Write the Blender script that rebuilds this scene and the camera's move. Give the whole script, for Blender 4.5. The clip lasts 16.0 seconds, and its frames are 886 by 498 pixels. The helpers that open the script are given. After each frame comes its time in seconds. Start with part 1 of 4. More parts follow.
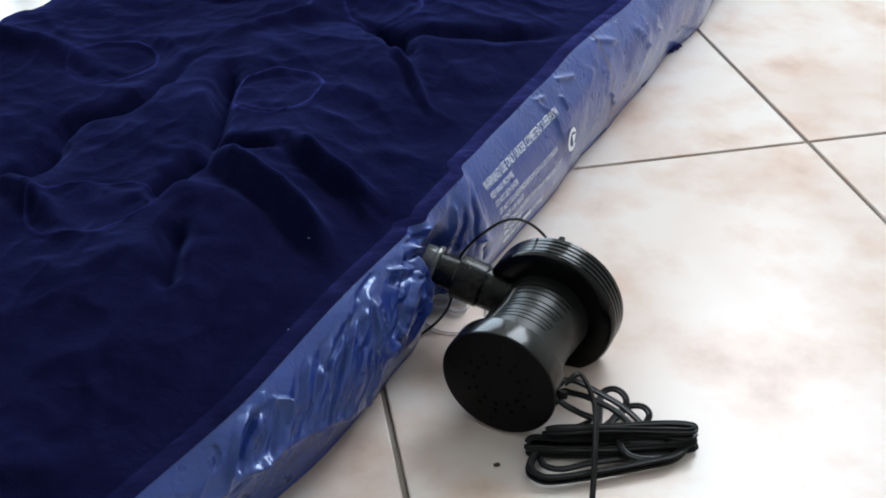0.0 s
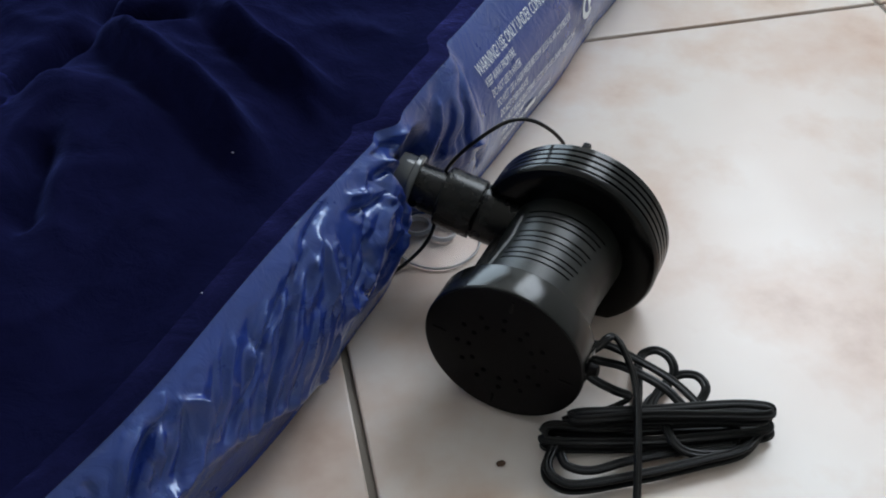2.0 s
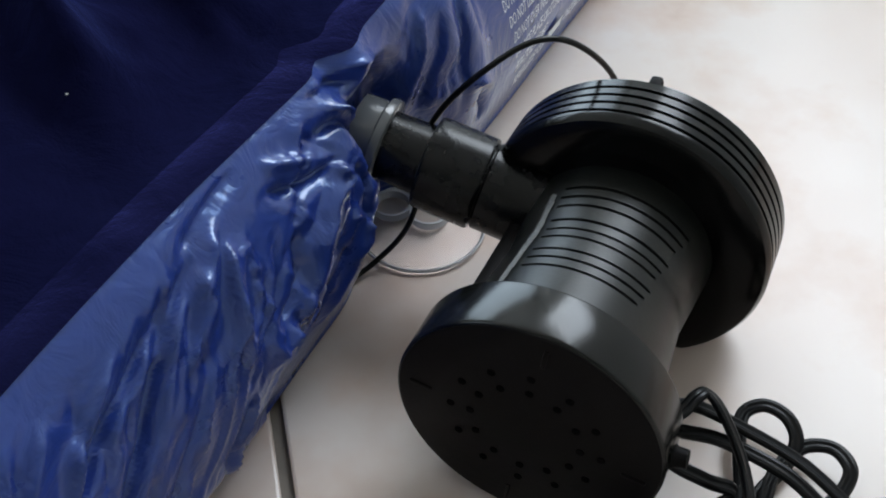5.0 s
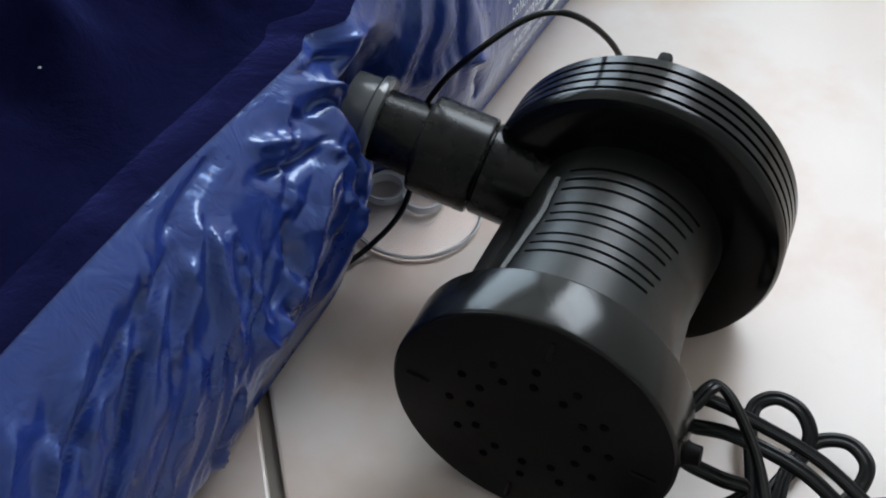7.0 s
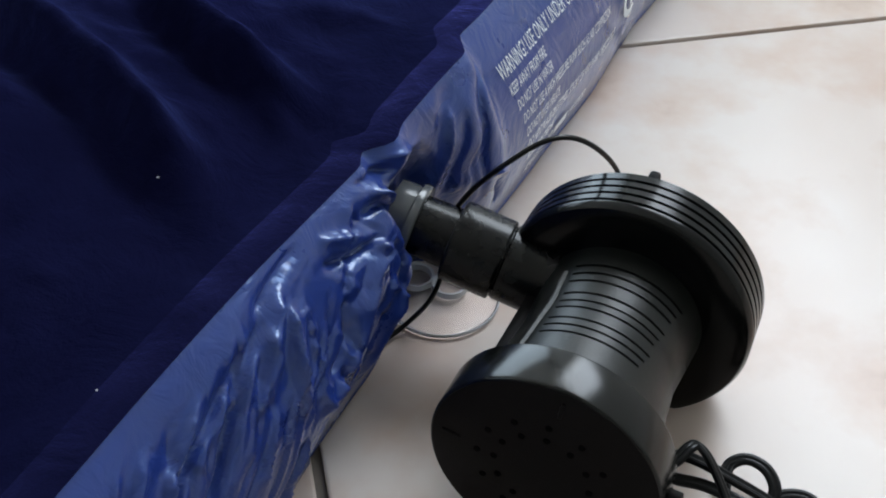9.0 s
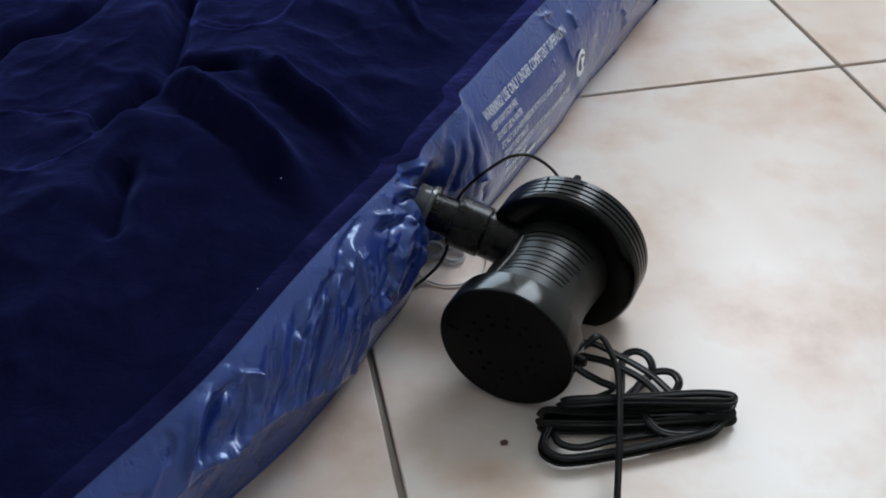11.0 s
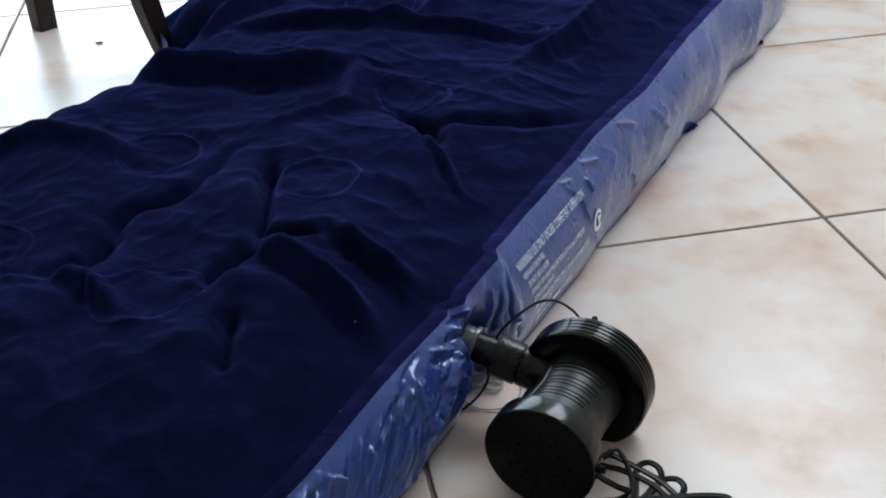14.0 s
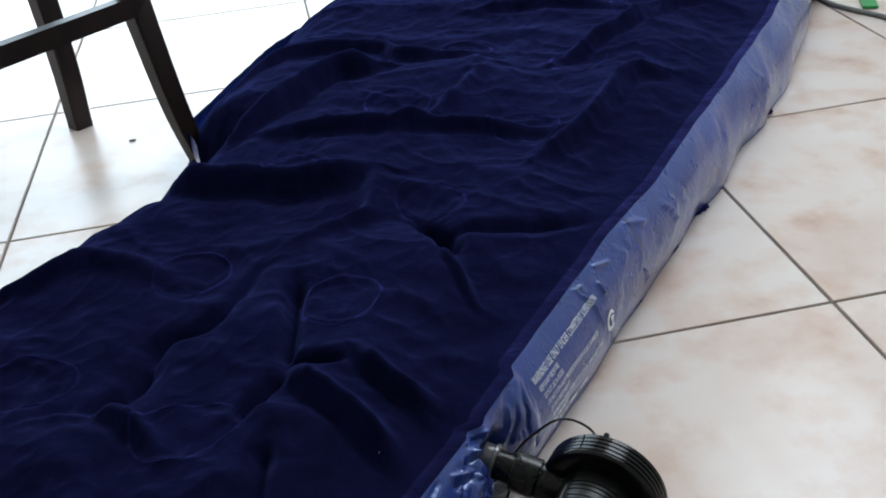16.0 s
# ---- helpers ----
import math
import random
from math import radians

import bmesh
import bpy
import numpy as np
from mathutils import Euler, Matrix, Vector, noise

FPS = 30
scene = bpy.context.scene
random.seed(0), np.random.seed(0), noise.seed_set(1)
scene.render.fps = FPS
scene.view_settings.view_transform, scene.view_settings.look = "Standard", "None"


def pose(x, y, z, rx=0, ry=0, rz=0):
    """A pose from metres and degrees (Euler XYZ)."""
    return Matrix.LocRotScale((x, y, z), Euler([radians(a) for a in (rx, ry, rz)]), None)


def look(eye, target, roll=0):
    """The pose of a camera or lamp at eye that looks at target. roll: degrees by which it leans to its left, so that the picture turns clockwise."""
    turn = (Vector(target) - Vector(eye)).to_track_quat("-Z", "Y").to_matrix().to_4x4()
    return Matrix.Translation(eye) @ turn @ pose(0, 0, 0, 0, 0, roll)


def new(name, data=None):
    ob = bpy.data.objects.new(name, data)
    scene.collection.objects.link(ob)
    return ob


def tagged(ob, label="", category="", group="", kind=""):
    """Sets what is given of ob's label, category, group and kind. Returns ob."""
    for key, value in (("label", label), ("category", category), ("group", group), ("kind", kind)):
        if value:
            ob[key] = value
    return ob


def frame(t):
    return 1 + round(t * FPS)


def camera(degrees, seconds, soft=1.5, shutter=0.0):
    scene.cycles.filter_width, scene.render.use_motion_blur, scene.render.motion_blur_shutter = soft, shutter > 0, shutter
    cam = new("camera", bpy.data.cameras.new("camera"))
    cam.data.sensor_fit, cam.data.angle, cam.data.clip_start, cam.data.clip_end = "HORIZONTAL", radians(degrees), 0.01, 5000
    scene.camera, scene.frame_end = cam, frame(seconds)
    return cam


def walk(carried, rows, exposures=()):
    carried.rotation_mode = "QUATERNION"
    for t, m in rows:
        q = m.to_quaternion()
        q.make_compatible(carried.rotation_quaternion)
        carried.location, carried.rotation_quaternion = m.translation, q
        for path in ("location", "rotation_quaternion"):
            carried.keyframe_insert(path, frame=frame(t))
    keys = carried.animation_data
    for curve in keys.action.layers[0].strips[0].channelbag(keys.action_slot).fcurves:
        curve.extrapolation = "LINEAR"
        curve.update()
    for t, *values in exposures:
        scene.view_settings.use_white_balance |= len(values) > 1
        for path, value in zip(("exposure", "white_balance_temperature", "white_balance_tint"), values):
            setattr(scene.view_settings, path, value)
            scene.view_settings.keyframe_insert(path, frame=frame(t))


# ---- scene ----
# World: floor at z = 0, x and y run along the tile joints, one joint crossing at the origin.
cam = camera(45.8, 16.0, soft=1.9)


PATH = [
    (0, (-0.5053, -0.8010, 0.4993), (-0.2088, 0.8085, -0.6504), -1.04),
    (0.5, (-0.4969, -0.7646, 0.4868), (-0.2262, 0.7937, -0.7374), -1.25),
    (1, (-0.4729, -0.7008, 0.4471), (-0.2527, 0.8121, -0.8423), -2.65),
    (1.5, (-0.4745, -0.6481, 0.4282), (-0.2094, 0.8052, -0.9200), -1.48),
    (2, (-0.4758, -0.6251, 0.4063), (-0.1668, 0.8113, -0.9506), -0.55),
    (2.5, (-0.4629, -0.5906, 0.3933), (-0.1894, 0.8073, -1.0107), -1.38),
    (3, (-0.4547, -0.5485, 0.3566), (-0.1871, 0.8379, -1.0598), -1.48),
    (3.5, (-0.4476, -0.5130, 0.3183), (-0.1775, 0.8781, -1.0931), -1.46),
    (4, (-0.4386, -0.4845, 0.2841), (-0.1511, 0.9172, -1.1132), -1.07),
    (6.5, (-0.4404, -0.4689, 0.2822), (-0.1307, 0.8634, -1.1769), -0.51),
    (7, (-0.4400, -0.4636, 0.2709), (-0.1188, 0.8900, -1.1660), -0.07),
    (7.5, (-0.4413, -0.4638, 0.2688), (-0.1209, 0.9430, -1.1163), -0.08),
    (8, (-0.4456, -0.4723, 0.2767), (-0.1175, 0.9701, -1.0694), 0.22),
    (8.5, (-0.4539, -0.4861, 0.2936), (-0.1168, 0.9818, -1.0223), 0.76),
    (9, (-0.4619, -0.5078, 0.3172), (-0.1117, 0.9542, -1.0019), 1.12),
    (9.5, (-0.4740, -0.5335, 0.3414), (-0.1020, 0.9261, -0.9744), 1.99),
    (12, (-0.5122, -0.7963, 0.5026), (-0.2236, 0.7895, -0.6814), -1.45),
    (12.5, (-0.5215, -0.8001, 0.5134), (-0.2138, 0.8027, -0.6426), -0.22),
    (13, (-0.5323, -0.7933, 0.5123), (-0.2442, 0.8164, -0.6390), -0.54),
    (13.5, (-0.5259, -0.8109, 0.5200), (-0.2686, 0.8430, -0.5747), -2.36),
    (14, (-0.5295, -0.8217, 0.5291), (-0.2354, 0.8603, -0.5123), -2.21),
    (14.5, (-0.5204, -0.8331, 0.5802), (-0.2857, 0.8394, -0.4910), -3.05),
    (15, (-0.5051, -0.8270, 0.6088), (-0.2002, 0.8614, -0.4189), -3.42),
    (15.5, (-0.5032, -0.8330, 0.6260), (-0.2039, 0.8781, -0.3653), -3.88),
    (16, (-0.5066, -0.8252, 0.6209), (-0.2764, 0.8915, -0.3792), -5.94),
]
walk(cam, [(t, look(*p)) for t, *p in PATH], exposures=[(0, 0.16), (0.5, 0.02), (1, -0.10), (2, -0.24), (3, -0.14), (4, -0.04), (7, 0.0), (9.5, -0.08), (12, -0.30), (13, -0.28), (14, -0.26), (16, -0.36)])

# ---- world and light ----
world = bpy.data.worlds.new("daylight")
scene.world = world
world.use_nodes = True
wn = world.node_tree
sky = wn.nodes.new("ShaderNodeTexSky")
sky.sky_type = "NISHITA"
sky.sun_disc = False
sky.sun_elevation = radians(62)
sky.sun_rotation = radians(150)
wn.nodes["Background"].inputs[1].default_value = 0.12
wn.links.new(sky.outputs[0], wn.nodes["Background"].inputs[0])


def lamp(name, kind, m, energy, colour, size=(1, 1), angle=0.5):
    data = bpy.data.lights.new(name, kind)
    data.energy, data.color = energy, colour
    if kind == "AREA":
        data.shape, data.size, data.size_y = "RECTANGLE", *size
    else:
        data.angle = radians(angle)
    ob = new(name, data)
    ob.matrix_world = m
    return ob


lamp("sun", "SUN", look((0.8, 3.0, 5.8), (0, 0, 0)), 2.5, (1.0, 0.95, 0.88))
X0, X1, Y0, Y1, TOP = -4.05, 0.62, -5.4, 3.4, 2.6  # inner faces of the room
# Daylight that enters by the balcony door in the far wall and the window in the side wall.
lamp("far_window_light", "AREA", look((-1.05, 3.36, 1.15), (-0.9, 0.0, 0.4)), 116, (0.72, 0.88, 1.0), (2.9, 2.1))
lamp("side_window_light", "AREA", look((X0 + 0.03, -0.3, 1.5), (0, 0.1, 0.3)), 17, (0.76, 0.90, 1.0), (1.8, 1.3))
lamp("east_window_light", "AREA", look((X1 + 0.05, 0.75, 1.45), (-0.6, 0.1, 0.2)), 31, (0.82, 0.91, 1.0), (0.9, 0.9))


# ---- materials ----
def mat(name):
    m = bpy.data.materials.new(name)
    m.use_nodes = True
    n = m.node_tree.nodes
    return m, n, m.node_tree.links, n["Principled BSDF"]


def noise_tex(n, l, scale, detail=4.0, rough=0.55, vec=None, dist=0.0):
    t = n.new("ShaderNodeTexNoise")
    t.inputs["Scale"].default_value, t.inputs["Detail"].default_value = scale, detail
    t.inputs["Roughness"].default_value, t.inputs["Distortion"].default_value = rough, dist
    if vec:
        l.new(vec, t.inputs["Vector"])
    return t


def ramp(n, l, fac, stops):
    r = n.new("ShaderNodeValToRGB")
    e = r.color_ramp.elements
    while len(e) < len(stops):
        e.new(0.5)
    for k, (p, c) in zip(e, stops):
        k.position, k.color = p, (*c, 1)
    r.color_ramp.interpolation = "LINEAR"
    l.new(fac, r.inputs[0])
    return r


def bump(n, l, height, strength, distance, bsdf, base=None):
    b = n.new("ShaderNodeBump")
    b.inputs["Strength"].default_value, b.inputs["Distance"].default_value = strength, distance
    l.new(height, b.inputs["Height"])
    if base:
        l.new(base.outputs[0], b.inputs["Normal"])
    l.new(b.outputs[0], bsdf.inputs["Normal"])
    return b


def plain(name, colour, rough, metal=0.0, grain=0.0, scale=200.0, spec=0.5, vary=0.12):
    """A paint or plastic with slight mottling and fine grain."""
    m, n, l, b = mat(name)
    co = n.new("ShaderNodeTexCoord").outputs["Object"]
    t = noise_tex(n, l, scale * 0.15, 3, 0.6, co)
    r = ramp(n, l, t.outputs[0], [(0.3, [c * (1 - vary) for c in colour]), (0.7, [min(1, c * (1 + vary)) for c in colour])])
    l.new(r.outputs[0], b.inputs["Base Color"])
    t2 = noise_tex(n, l, scale, 3, 0.6, co)
    mr = n.new("ShaderNodeMapRange")
    mr.inputs["To Min"].default_value, mr.inputs["To Max"].default_value = max(0.02, rough - 0.07), rough + 0.07
    l.new(t.outputs[0], mr.inputs["Value"])
    l.new(mr.outputs[0], b.inputs["Roughness"])
    b.inputs["Metallic"].default_value = metal
    b.inputs["Specular IOR Level"].default_value = spec
    if grain:
        bump(n, l, t2.outputs[0], grain, 0.0004, b)
    return m


def tile_material():
    m, n, l, b = mat("glazed_tile")
    pos = n.new("ShaderNodeNewGeometry").outputs["Position"]
    rnd = n.new("ShaderNodeObjectInfo").outputs["Random"]
    off = n.new("ShaderNodeCombineXYZ")
    for k in range(3):
        l.new(rnd, off.inputs[k])
    sc = n.new("ShaderNodeVectorMath")
    sc.operation = "MULTIPLY_ADD"
    l.new(off.outputs[0], sc.inputs[0])
    sc.inputs[1].default_value = (7, 9, 5)
    l.new(pos, sc.inputs[2])
    big = noise_tex(n, l, 5.0, 3, 0.5, sc.outputs[0], 0.0)
    base = ramp(n, l, big.outputs[0], [(0.25, (0.63, 0.490, 0.415)), (0.48, (0.715, 0.625, 0.570)), (0.72, (0.760, 0.705, 0.670))])
    blot = noise_tex(n, l, 12.0, 5, 0.55, sc.outputs[0], 0.0)
    vein = ramp(n, l, blot.outputs[0], [(0.46, (1, 1, 1)), (0.62, (0.91, 0.80, 0.73)), (0.76, (0.70, 0.53, 0.44))])
    mix = n.new("ShaderNodeMixRGB")
    mix.blend_type = "MULTIPLY"
    mix.inputs[0].default_value = 1.0
    l.new(base.outputs[0], mix.inputs[1])
    l.new(vein.outputs[0], mix.inputs[2])
    l.new(mix.outputs[0], b.inputs["Base Color"])
    rr = ramp(n, l, noise_tex(n, l, 9.0, 2, 0.5, pos).outputs[0], [(0.2, (0.27,) * 3), (0.8, (0.33,) * 3)])
    l.new(rr.outputs[0], b.inputs["Roughness"])
    b.inputs["Specular IOR Level"].default_value = 0.5
    return m


def velvet_material(name="navy_flock", sheen=0.21, tint=(0.125, 0.165, 0.55, 1)):
    m, n, l, b = mat(name)
    co = n.new("ShaderNodeTexCoord").outputs["Object"]
    nap = noise_tex(n, l, 22.0, 5, 0.65, co, 0.8)
    r = ramp(n, l, nap.outputs[0], [(0.3, (0.0032, 0.0036, 0.0172)), (0.7, (0.0060, 0.0066, 0.0305))])
    l.new(r.outputs[0], b.inputs["Base Color"])
    b.inputs["Roughness"].default_value = 0.9
    b.inputs["Specular IOR Level"].default_value = 0.0
    brush = n.new("ShaderNodeMapping")
    brush.inputs["Scale"].default_value = (1.0, 2.2, 1.0)
    brush.inputs["Rotation"].default_value = (0, 0, radians(35))
    l.new(co, brush.inputs[0])
    lay = noise_tex(n, l, 16.0, 7, 0.68, brush.outputs[0], 0.6)
    amount = n.new("ShaderNodeMapRange")
    amount.inputs["From Min"].default_value, amount.inputs["From Max"].default_value = 0.32, 0.70
    amount.inputs["To Min"].default_value, amount.inputs["To Max"].default_value = sheen * 0.25, sheen * 1.9
    l.new(lay.outputs[0], amount.inputs["Value"])
    l.new(amount.outputs[0], b.inputs["Sheen Weight"])
    b.inputs["Sheen Roughness"].default_value = 0.42
    b.inputs["Sheen Tint"].default_value = tint
    soft = noise_tex(n, l, 55.0, 4, 0.6, co, 0.5)
    first = bump(n, l, soft.outputs[0], 0.55, 0.003, b)
    bump(n, l, noise_tex(n, l, 1500.0, 2, 0.5, co).outputs[0], 0.25, 0.0006, b, first)
    return m


def vinyl_material():
    m, n, l, b = mat("blue_vinyl")
    co = n.new("ShaderNodeTexCoord").outputs["Object"]
    t = noise_tex(n, l, 14.0, 4, 0.6, co)
    r = ramp(n, l, t.outputs[0], [(0.3, (0.0115, 0.030, 0.185)), (0.7, (0.0170, 0.042, 0.260))])
    l.new(r.outputs[0], b.inputs["Base Color"])
    rr = ramp(n, l, noise_tex(n, l, 60.0, 4, 0.6, co).outputs[0], [(0.3, (0.25,) * 3), (0.7, (0.38,) * 3)])
    l.new(rr.outputs[0], b.inputs["Roughness"])
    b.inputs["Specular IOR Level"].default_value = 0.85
    # blue put into the specular colour, for the haze of bluish window reflections
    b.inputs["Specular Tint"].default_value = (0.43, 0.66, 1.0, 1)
    b.inputs["Coat Weight"].default_value, b.inputs["Coat Roughness"].default_value = 0.62, 0.12
    crumple = noise_tex(n, l, 55.0, 3, 0.5, co, 1.5)
    off = n.new("ShaderNodeMath")
    off.operation = "SUBTRACT"
    off.inputs[1].default_value = 0.5
    l.new(crumple.outputs[0], off.inputs[0])
    crease = n.new("ShaderNodeMath")
    crease.operation = "ABSOLUTE"
    l.new(off.outputs[0], crease.inputs[0])
    first = bump(n, l, crease.outputs[0], 0.40, 0.004, b)
    bump(n, l, noise_tex(n, l, 700.0, 2, 0.6, co).outputs[0], 0.12, 0.0004, b, first)
    return m


def wood_material():
    m, n, l, b = mat("dark_stained_wood")
    co = n.new("ShaderNodeTexCoord").outputs["Object"]
    mp = n.new("ShaderNodeMapping")
    mp.inputs["Scale"].default_value = (60, 60, 5)
    l.new(co, mp.inputs[0])
    t = noise_tex(n, l, 1.0, 6, 0.6, mp.outputs[0], 0.5)
    r = ramp(n, l, t.outputs[0], [(0.3, (0.006, 0.0035, 0.003)), (0.7, (0.017, 0.009, 0.007))])
    l.new(r.outputs[0], b.inputs["Base Color"])
    b.inputs["Roughness"].default_value = 0.38
    b.inputs["Specular IOR Level"].default_value = 0.3
    bump(n, l, t.outputs[0], 0.15, 0.0005, b)
    return m


def clear_material():
    m, n, l, b = mat("clear_plastic")
    b.inputs["Base Color"].default_value = (0.95, 0.96, 0.97, 1)
    b.inputs["Transmission Weight"].default_value = 0.94
    b.inputs["Roughness"].default_value = 0.05
    b.inputs["IOR"].default_value = 1.45
    return m


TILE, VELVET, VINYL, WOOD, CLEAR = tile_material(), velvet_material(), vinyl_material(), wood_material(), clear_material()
GROUT = plain("grey_grout", (0.20, 0.175, 0.15), 0.85, grain=0.5, scale=300)
BLACK = plain("black_plastic", (0.0040, 0.0044, 0.0040), 0.18, grain=0.05, scale=900, spec=0.34)
SATIN = plain("satin_black_plastic", (0.0045, 0.0052, 0.0044), 0.38, grain=0.15, scale=900, spec=0.42)
PIPE = plain("dark_nozzle_plastic", (0.0030, 0.0032, 0.0038), 0.27, grain=0.08, scale=900, spec=0.28)
SCUFF = plain("scuffed_seam", (0.10, 0.10, 0.10), 0.6, grain=0.6, scale=1500)
GLOSS = plain("glossy_black_plastic", (0.0025, 0.0025, 0.0025), 0.18, scale=300, spec=0.20)
MATTE = plain("matte_black_plastic", (0.0062, 0.0052, 0.0054), 0.48, grain=0.12, scale=900, spec=0.07)
HOLE_SHADE = plain("hole_shade_black", (0.001, 0.001, 0.001), 0.9, spec=0.05)
CORD = plain("black_rubber_cord", (0.0035, 0.0035, 0.004), 0.32, grain=0.1, scale=700, spec=0.22)
PRINT = plain("white_print", (0.80, 0.86, 0.93), 0.4)
BAND = velvet_material("pressed_flock", 0.80, (0.13, 0.14, 0.55, 1))
WALL = plain("white_wall_paint", (0.80, 0.78, 0.74), 0.7, grain=0.2, scale=120, vary=0.03)
HOSE = plain("grey_rubber_hose", (0.16, 0.16, 0.15), 0.5, grain=0.15, scale=400)
GREEN = plain("green_plastic", (0.006, 0.27, 0.055), 0.35)
GREY = plain("pale_grey_plastic", (0.10, 0.105, 0.11), 0.16)
SPECK = plain("brown_crumb", (0.10, 0.055, 0.035), 0.8)
# white mixed into clear plastic, painting the light that lid edges catch
EDGE_WHITE = plain("edge_white_plastic", (0.78, 0.79, 0.82), 0.22)
for node in EDGE_WHITE.node_tree.nodes:
    if node.type == "BSDF_PRINCIPLED":
        node.inputs["Transmission Weight"].default_value = 0.25
WELDED = velvet_material("weld_flock", 0.66, (0.11, 0.13, 0.56, 1))
LINT = plain("white_lint", (0.7, 0.7, 0.7), 0.9)


# ---- mesh helpers ----
def part(name, bm, material, parent=None, label="", smooth=True, sharp=38):
    """Links a bmesh as one mesh object under a thing or a part."""
    me = bpy.data.meshes.new(name)
    bm.to_mesh(me)
    bm.free()
    me.materials.append(material)
    if smooth:
        for p in me.polygons:
            p.use_smooth = True
        if sharp:
            me.set_sharp_from_angle(angle=radians(sharp))
    ob = new(name, me)
    if parent:
        ob.parent = parent
    if label:
        ob["label"] = label
    return ob


def empty(name, m, label, category, group="", kind=""):
    ob = new(name)
    ob.empty_display_size = 0.02
    ob.matrix_world = m
    return tagged(ob, label, category, group, kind)


def box(bm, x0, y0, z0, x1, y1, z1, bevel=0.0):
    r = bmesh.ops.create_cube(bm, size=1)
    for v in r["verts"]:
        v.co = Vector(((x0 + x1) / 2 + v.co.x * (x1 - x0), (y0 + y1) / 2 + v.co.y * (y1 - y0), (z0 + z1) / 2 + v.co.z * (z1 - z0)))
    if bevel:
        es = {e for v in r["verts"] for e in v.link_edges}
        bmesh.ops.bevel(bm, geom=list(es), offset=bevel, segments=2, affect="EDGES", profile=0.5)
    return bm


def grid_mesh(bm, rows, close_u=False, close_v=False):
    """Faces between rows of points."""
    vs = [[bm.verts.new(p) for p in row] for row in rows]
    nu, nv = len(vs), len(vs[0])
    for i in range(nu if close_u else nu - 1):
        for j in range(nv if close_v else nv - 1):
            bm.faces.new((vs[i][j], vs[(i + 1) % nu][j], vs[(i + 1) % nu][(j + 1) % nv], vs[i][(j + 1) % nv]))
    return vs


def lathe(profile, steps=72, start=0.0, end=360.0, dent=None):
    """Turns (radius, height) pairs about the local z axis; an open turn gets flat ends. dent(radius, height, angle) may change the radius."""
    bm = bmesh.new()
    whole = abs(end - start - 360) < 1e-6
    rows = []
    for k in range(steps if whole else steps + 1):
        a = radians(start + (end - start) * k / steps)
        rows.append([((r if not dent else dent(r, h, math.degrees(a))) * math.cos(a), (r if not dent else dent(r, h, math.degrees(a))) * math.sin(a), h) for r, h in profile])
    vs = grid_mesh(bm, rows, close_u=whole)
    if not whole:
        bm.faces.new(vs[0])
        bm.faces.new(list(reversed(vs[-1])))
    bmesh.ops.remove_doubles(bm, verts=bm.verts, dist=1e-6)
    bmesh.ops.recalc_face_normals(bm, faces=bm.faces)
    return bm


def spline(points, n=10):
    """Catmull-Rom through the points."""
    p = [Vector(q) for q in points]
    p = [2 * p[0] - p[1]] + p + [2 * p[-1] - p[-2]]
    out = []
    for i in range(1, len(p) - 2):
        for k in range(n):
            t = k / n
            out.append(0.5 * (2 * p[i] + (p[i + 1] - p[i - 1]) * t + (2 * p[i - 1] - 5 * p[i] + 4 * p[i + 1] - p[i + 2]) * t * t + (3 * p[i] - p[i - 1] - 3 * p[i + 1] + p[i + 2]) * t ** 3))
    return out + [p[-2]]


def circle_profile(r, n=10):
    return [(r * math.cos(2 * math.pi * k / n), r * math.sin(2 * math.pi * k / n)) for k in range(n)]


def twin_profile(r, n=8):
    """The outline of a flat two-core cord."""
    left = [(-r * 0.92 + r * math.cos(math.radians(a)), r * math.sin(math.radians(a))) for a in np.linspace(40, 320, n)]
    return left + [(-x, -y) for x, y in left]


def sweep(path, profile, up=(0, 0, 1), caps=True):
    bm = bmesh.new()
    rows, side = [], None
    for i, p in enumerate(path):
        t = (path[min(i + 1, len(path) - 1)] - path[max(i - 1, 0)]).normalized()
        if side is None:
            side = t.cross(Vector(up)).normalized()
        side = (side - t * side.dot(t)).normalized()
        nor = side.cross(t)
        rows.append([p + side * x + nor * y for x, y in profile])
    vs = grid_mesh(bm, rows, close_v=True)
    if caps:
        bm.faces.new(list(reversed(vs[0])))
        bm.faces.new(vs[-1])
    bmesh.ops.recalc_face_normals(bm, faces=bm.faces)
    return bm


def text_mesh(words, height):
    """Flat letters of the built-in font as vertices and faces, cap height as given."""
    cu = bpy.data.curves.new("letters", "FONT")
    cu.body, cu.size, cu.resolution_u = words, height / 0.70, 2
    ob = bpy.data.objects.new("letters", cu)
    scene.collection.objects.link(ob)
    dg = bpy.context.evaluated_depsgraph_get()
    me = ob.evaluated_get(dg).to_mesh()
    vs, fs = [v.co.copy() for v in me.vertices], [tuple(p.vertices) for p in me.polygons]
    ob.evaluated_get(dg).to_mesh_clear()
    bpy.data.objects.remove(ob)
    bpy.data.curves.remove(cu)
    return vs, fs


# ---- the room ----
S = 0.45

bm = box(bmesh.new(), X0 - 0.2, Y0 - 0.2, -0.12, X1 + 0.2, Y1 + 0.2, -0.003)
floor = tagged(part("floor", bm, GROUT, smooth=False), "floor of cream mottled ceramic tiles with grey joints", "floor", kind="structure")


def wall(name, pieces, label):
    bm = bmesh.new()
    for p in pieces:
        box(bm, *p)
    return tagged(part(name, bm, WALL, smooth=False), label, "wall", kind="structure")


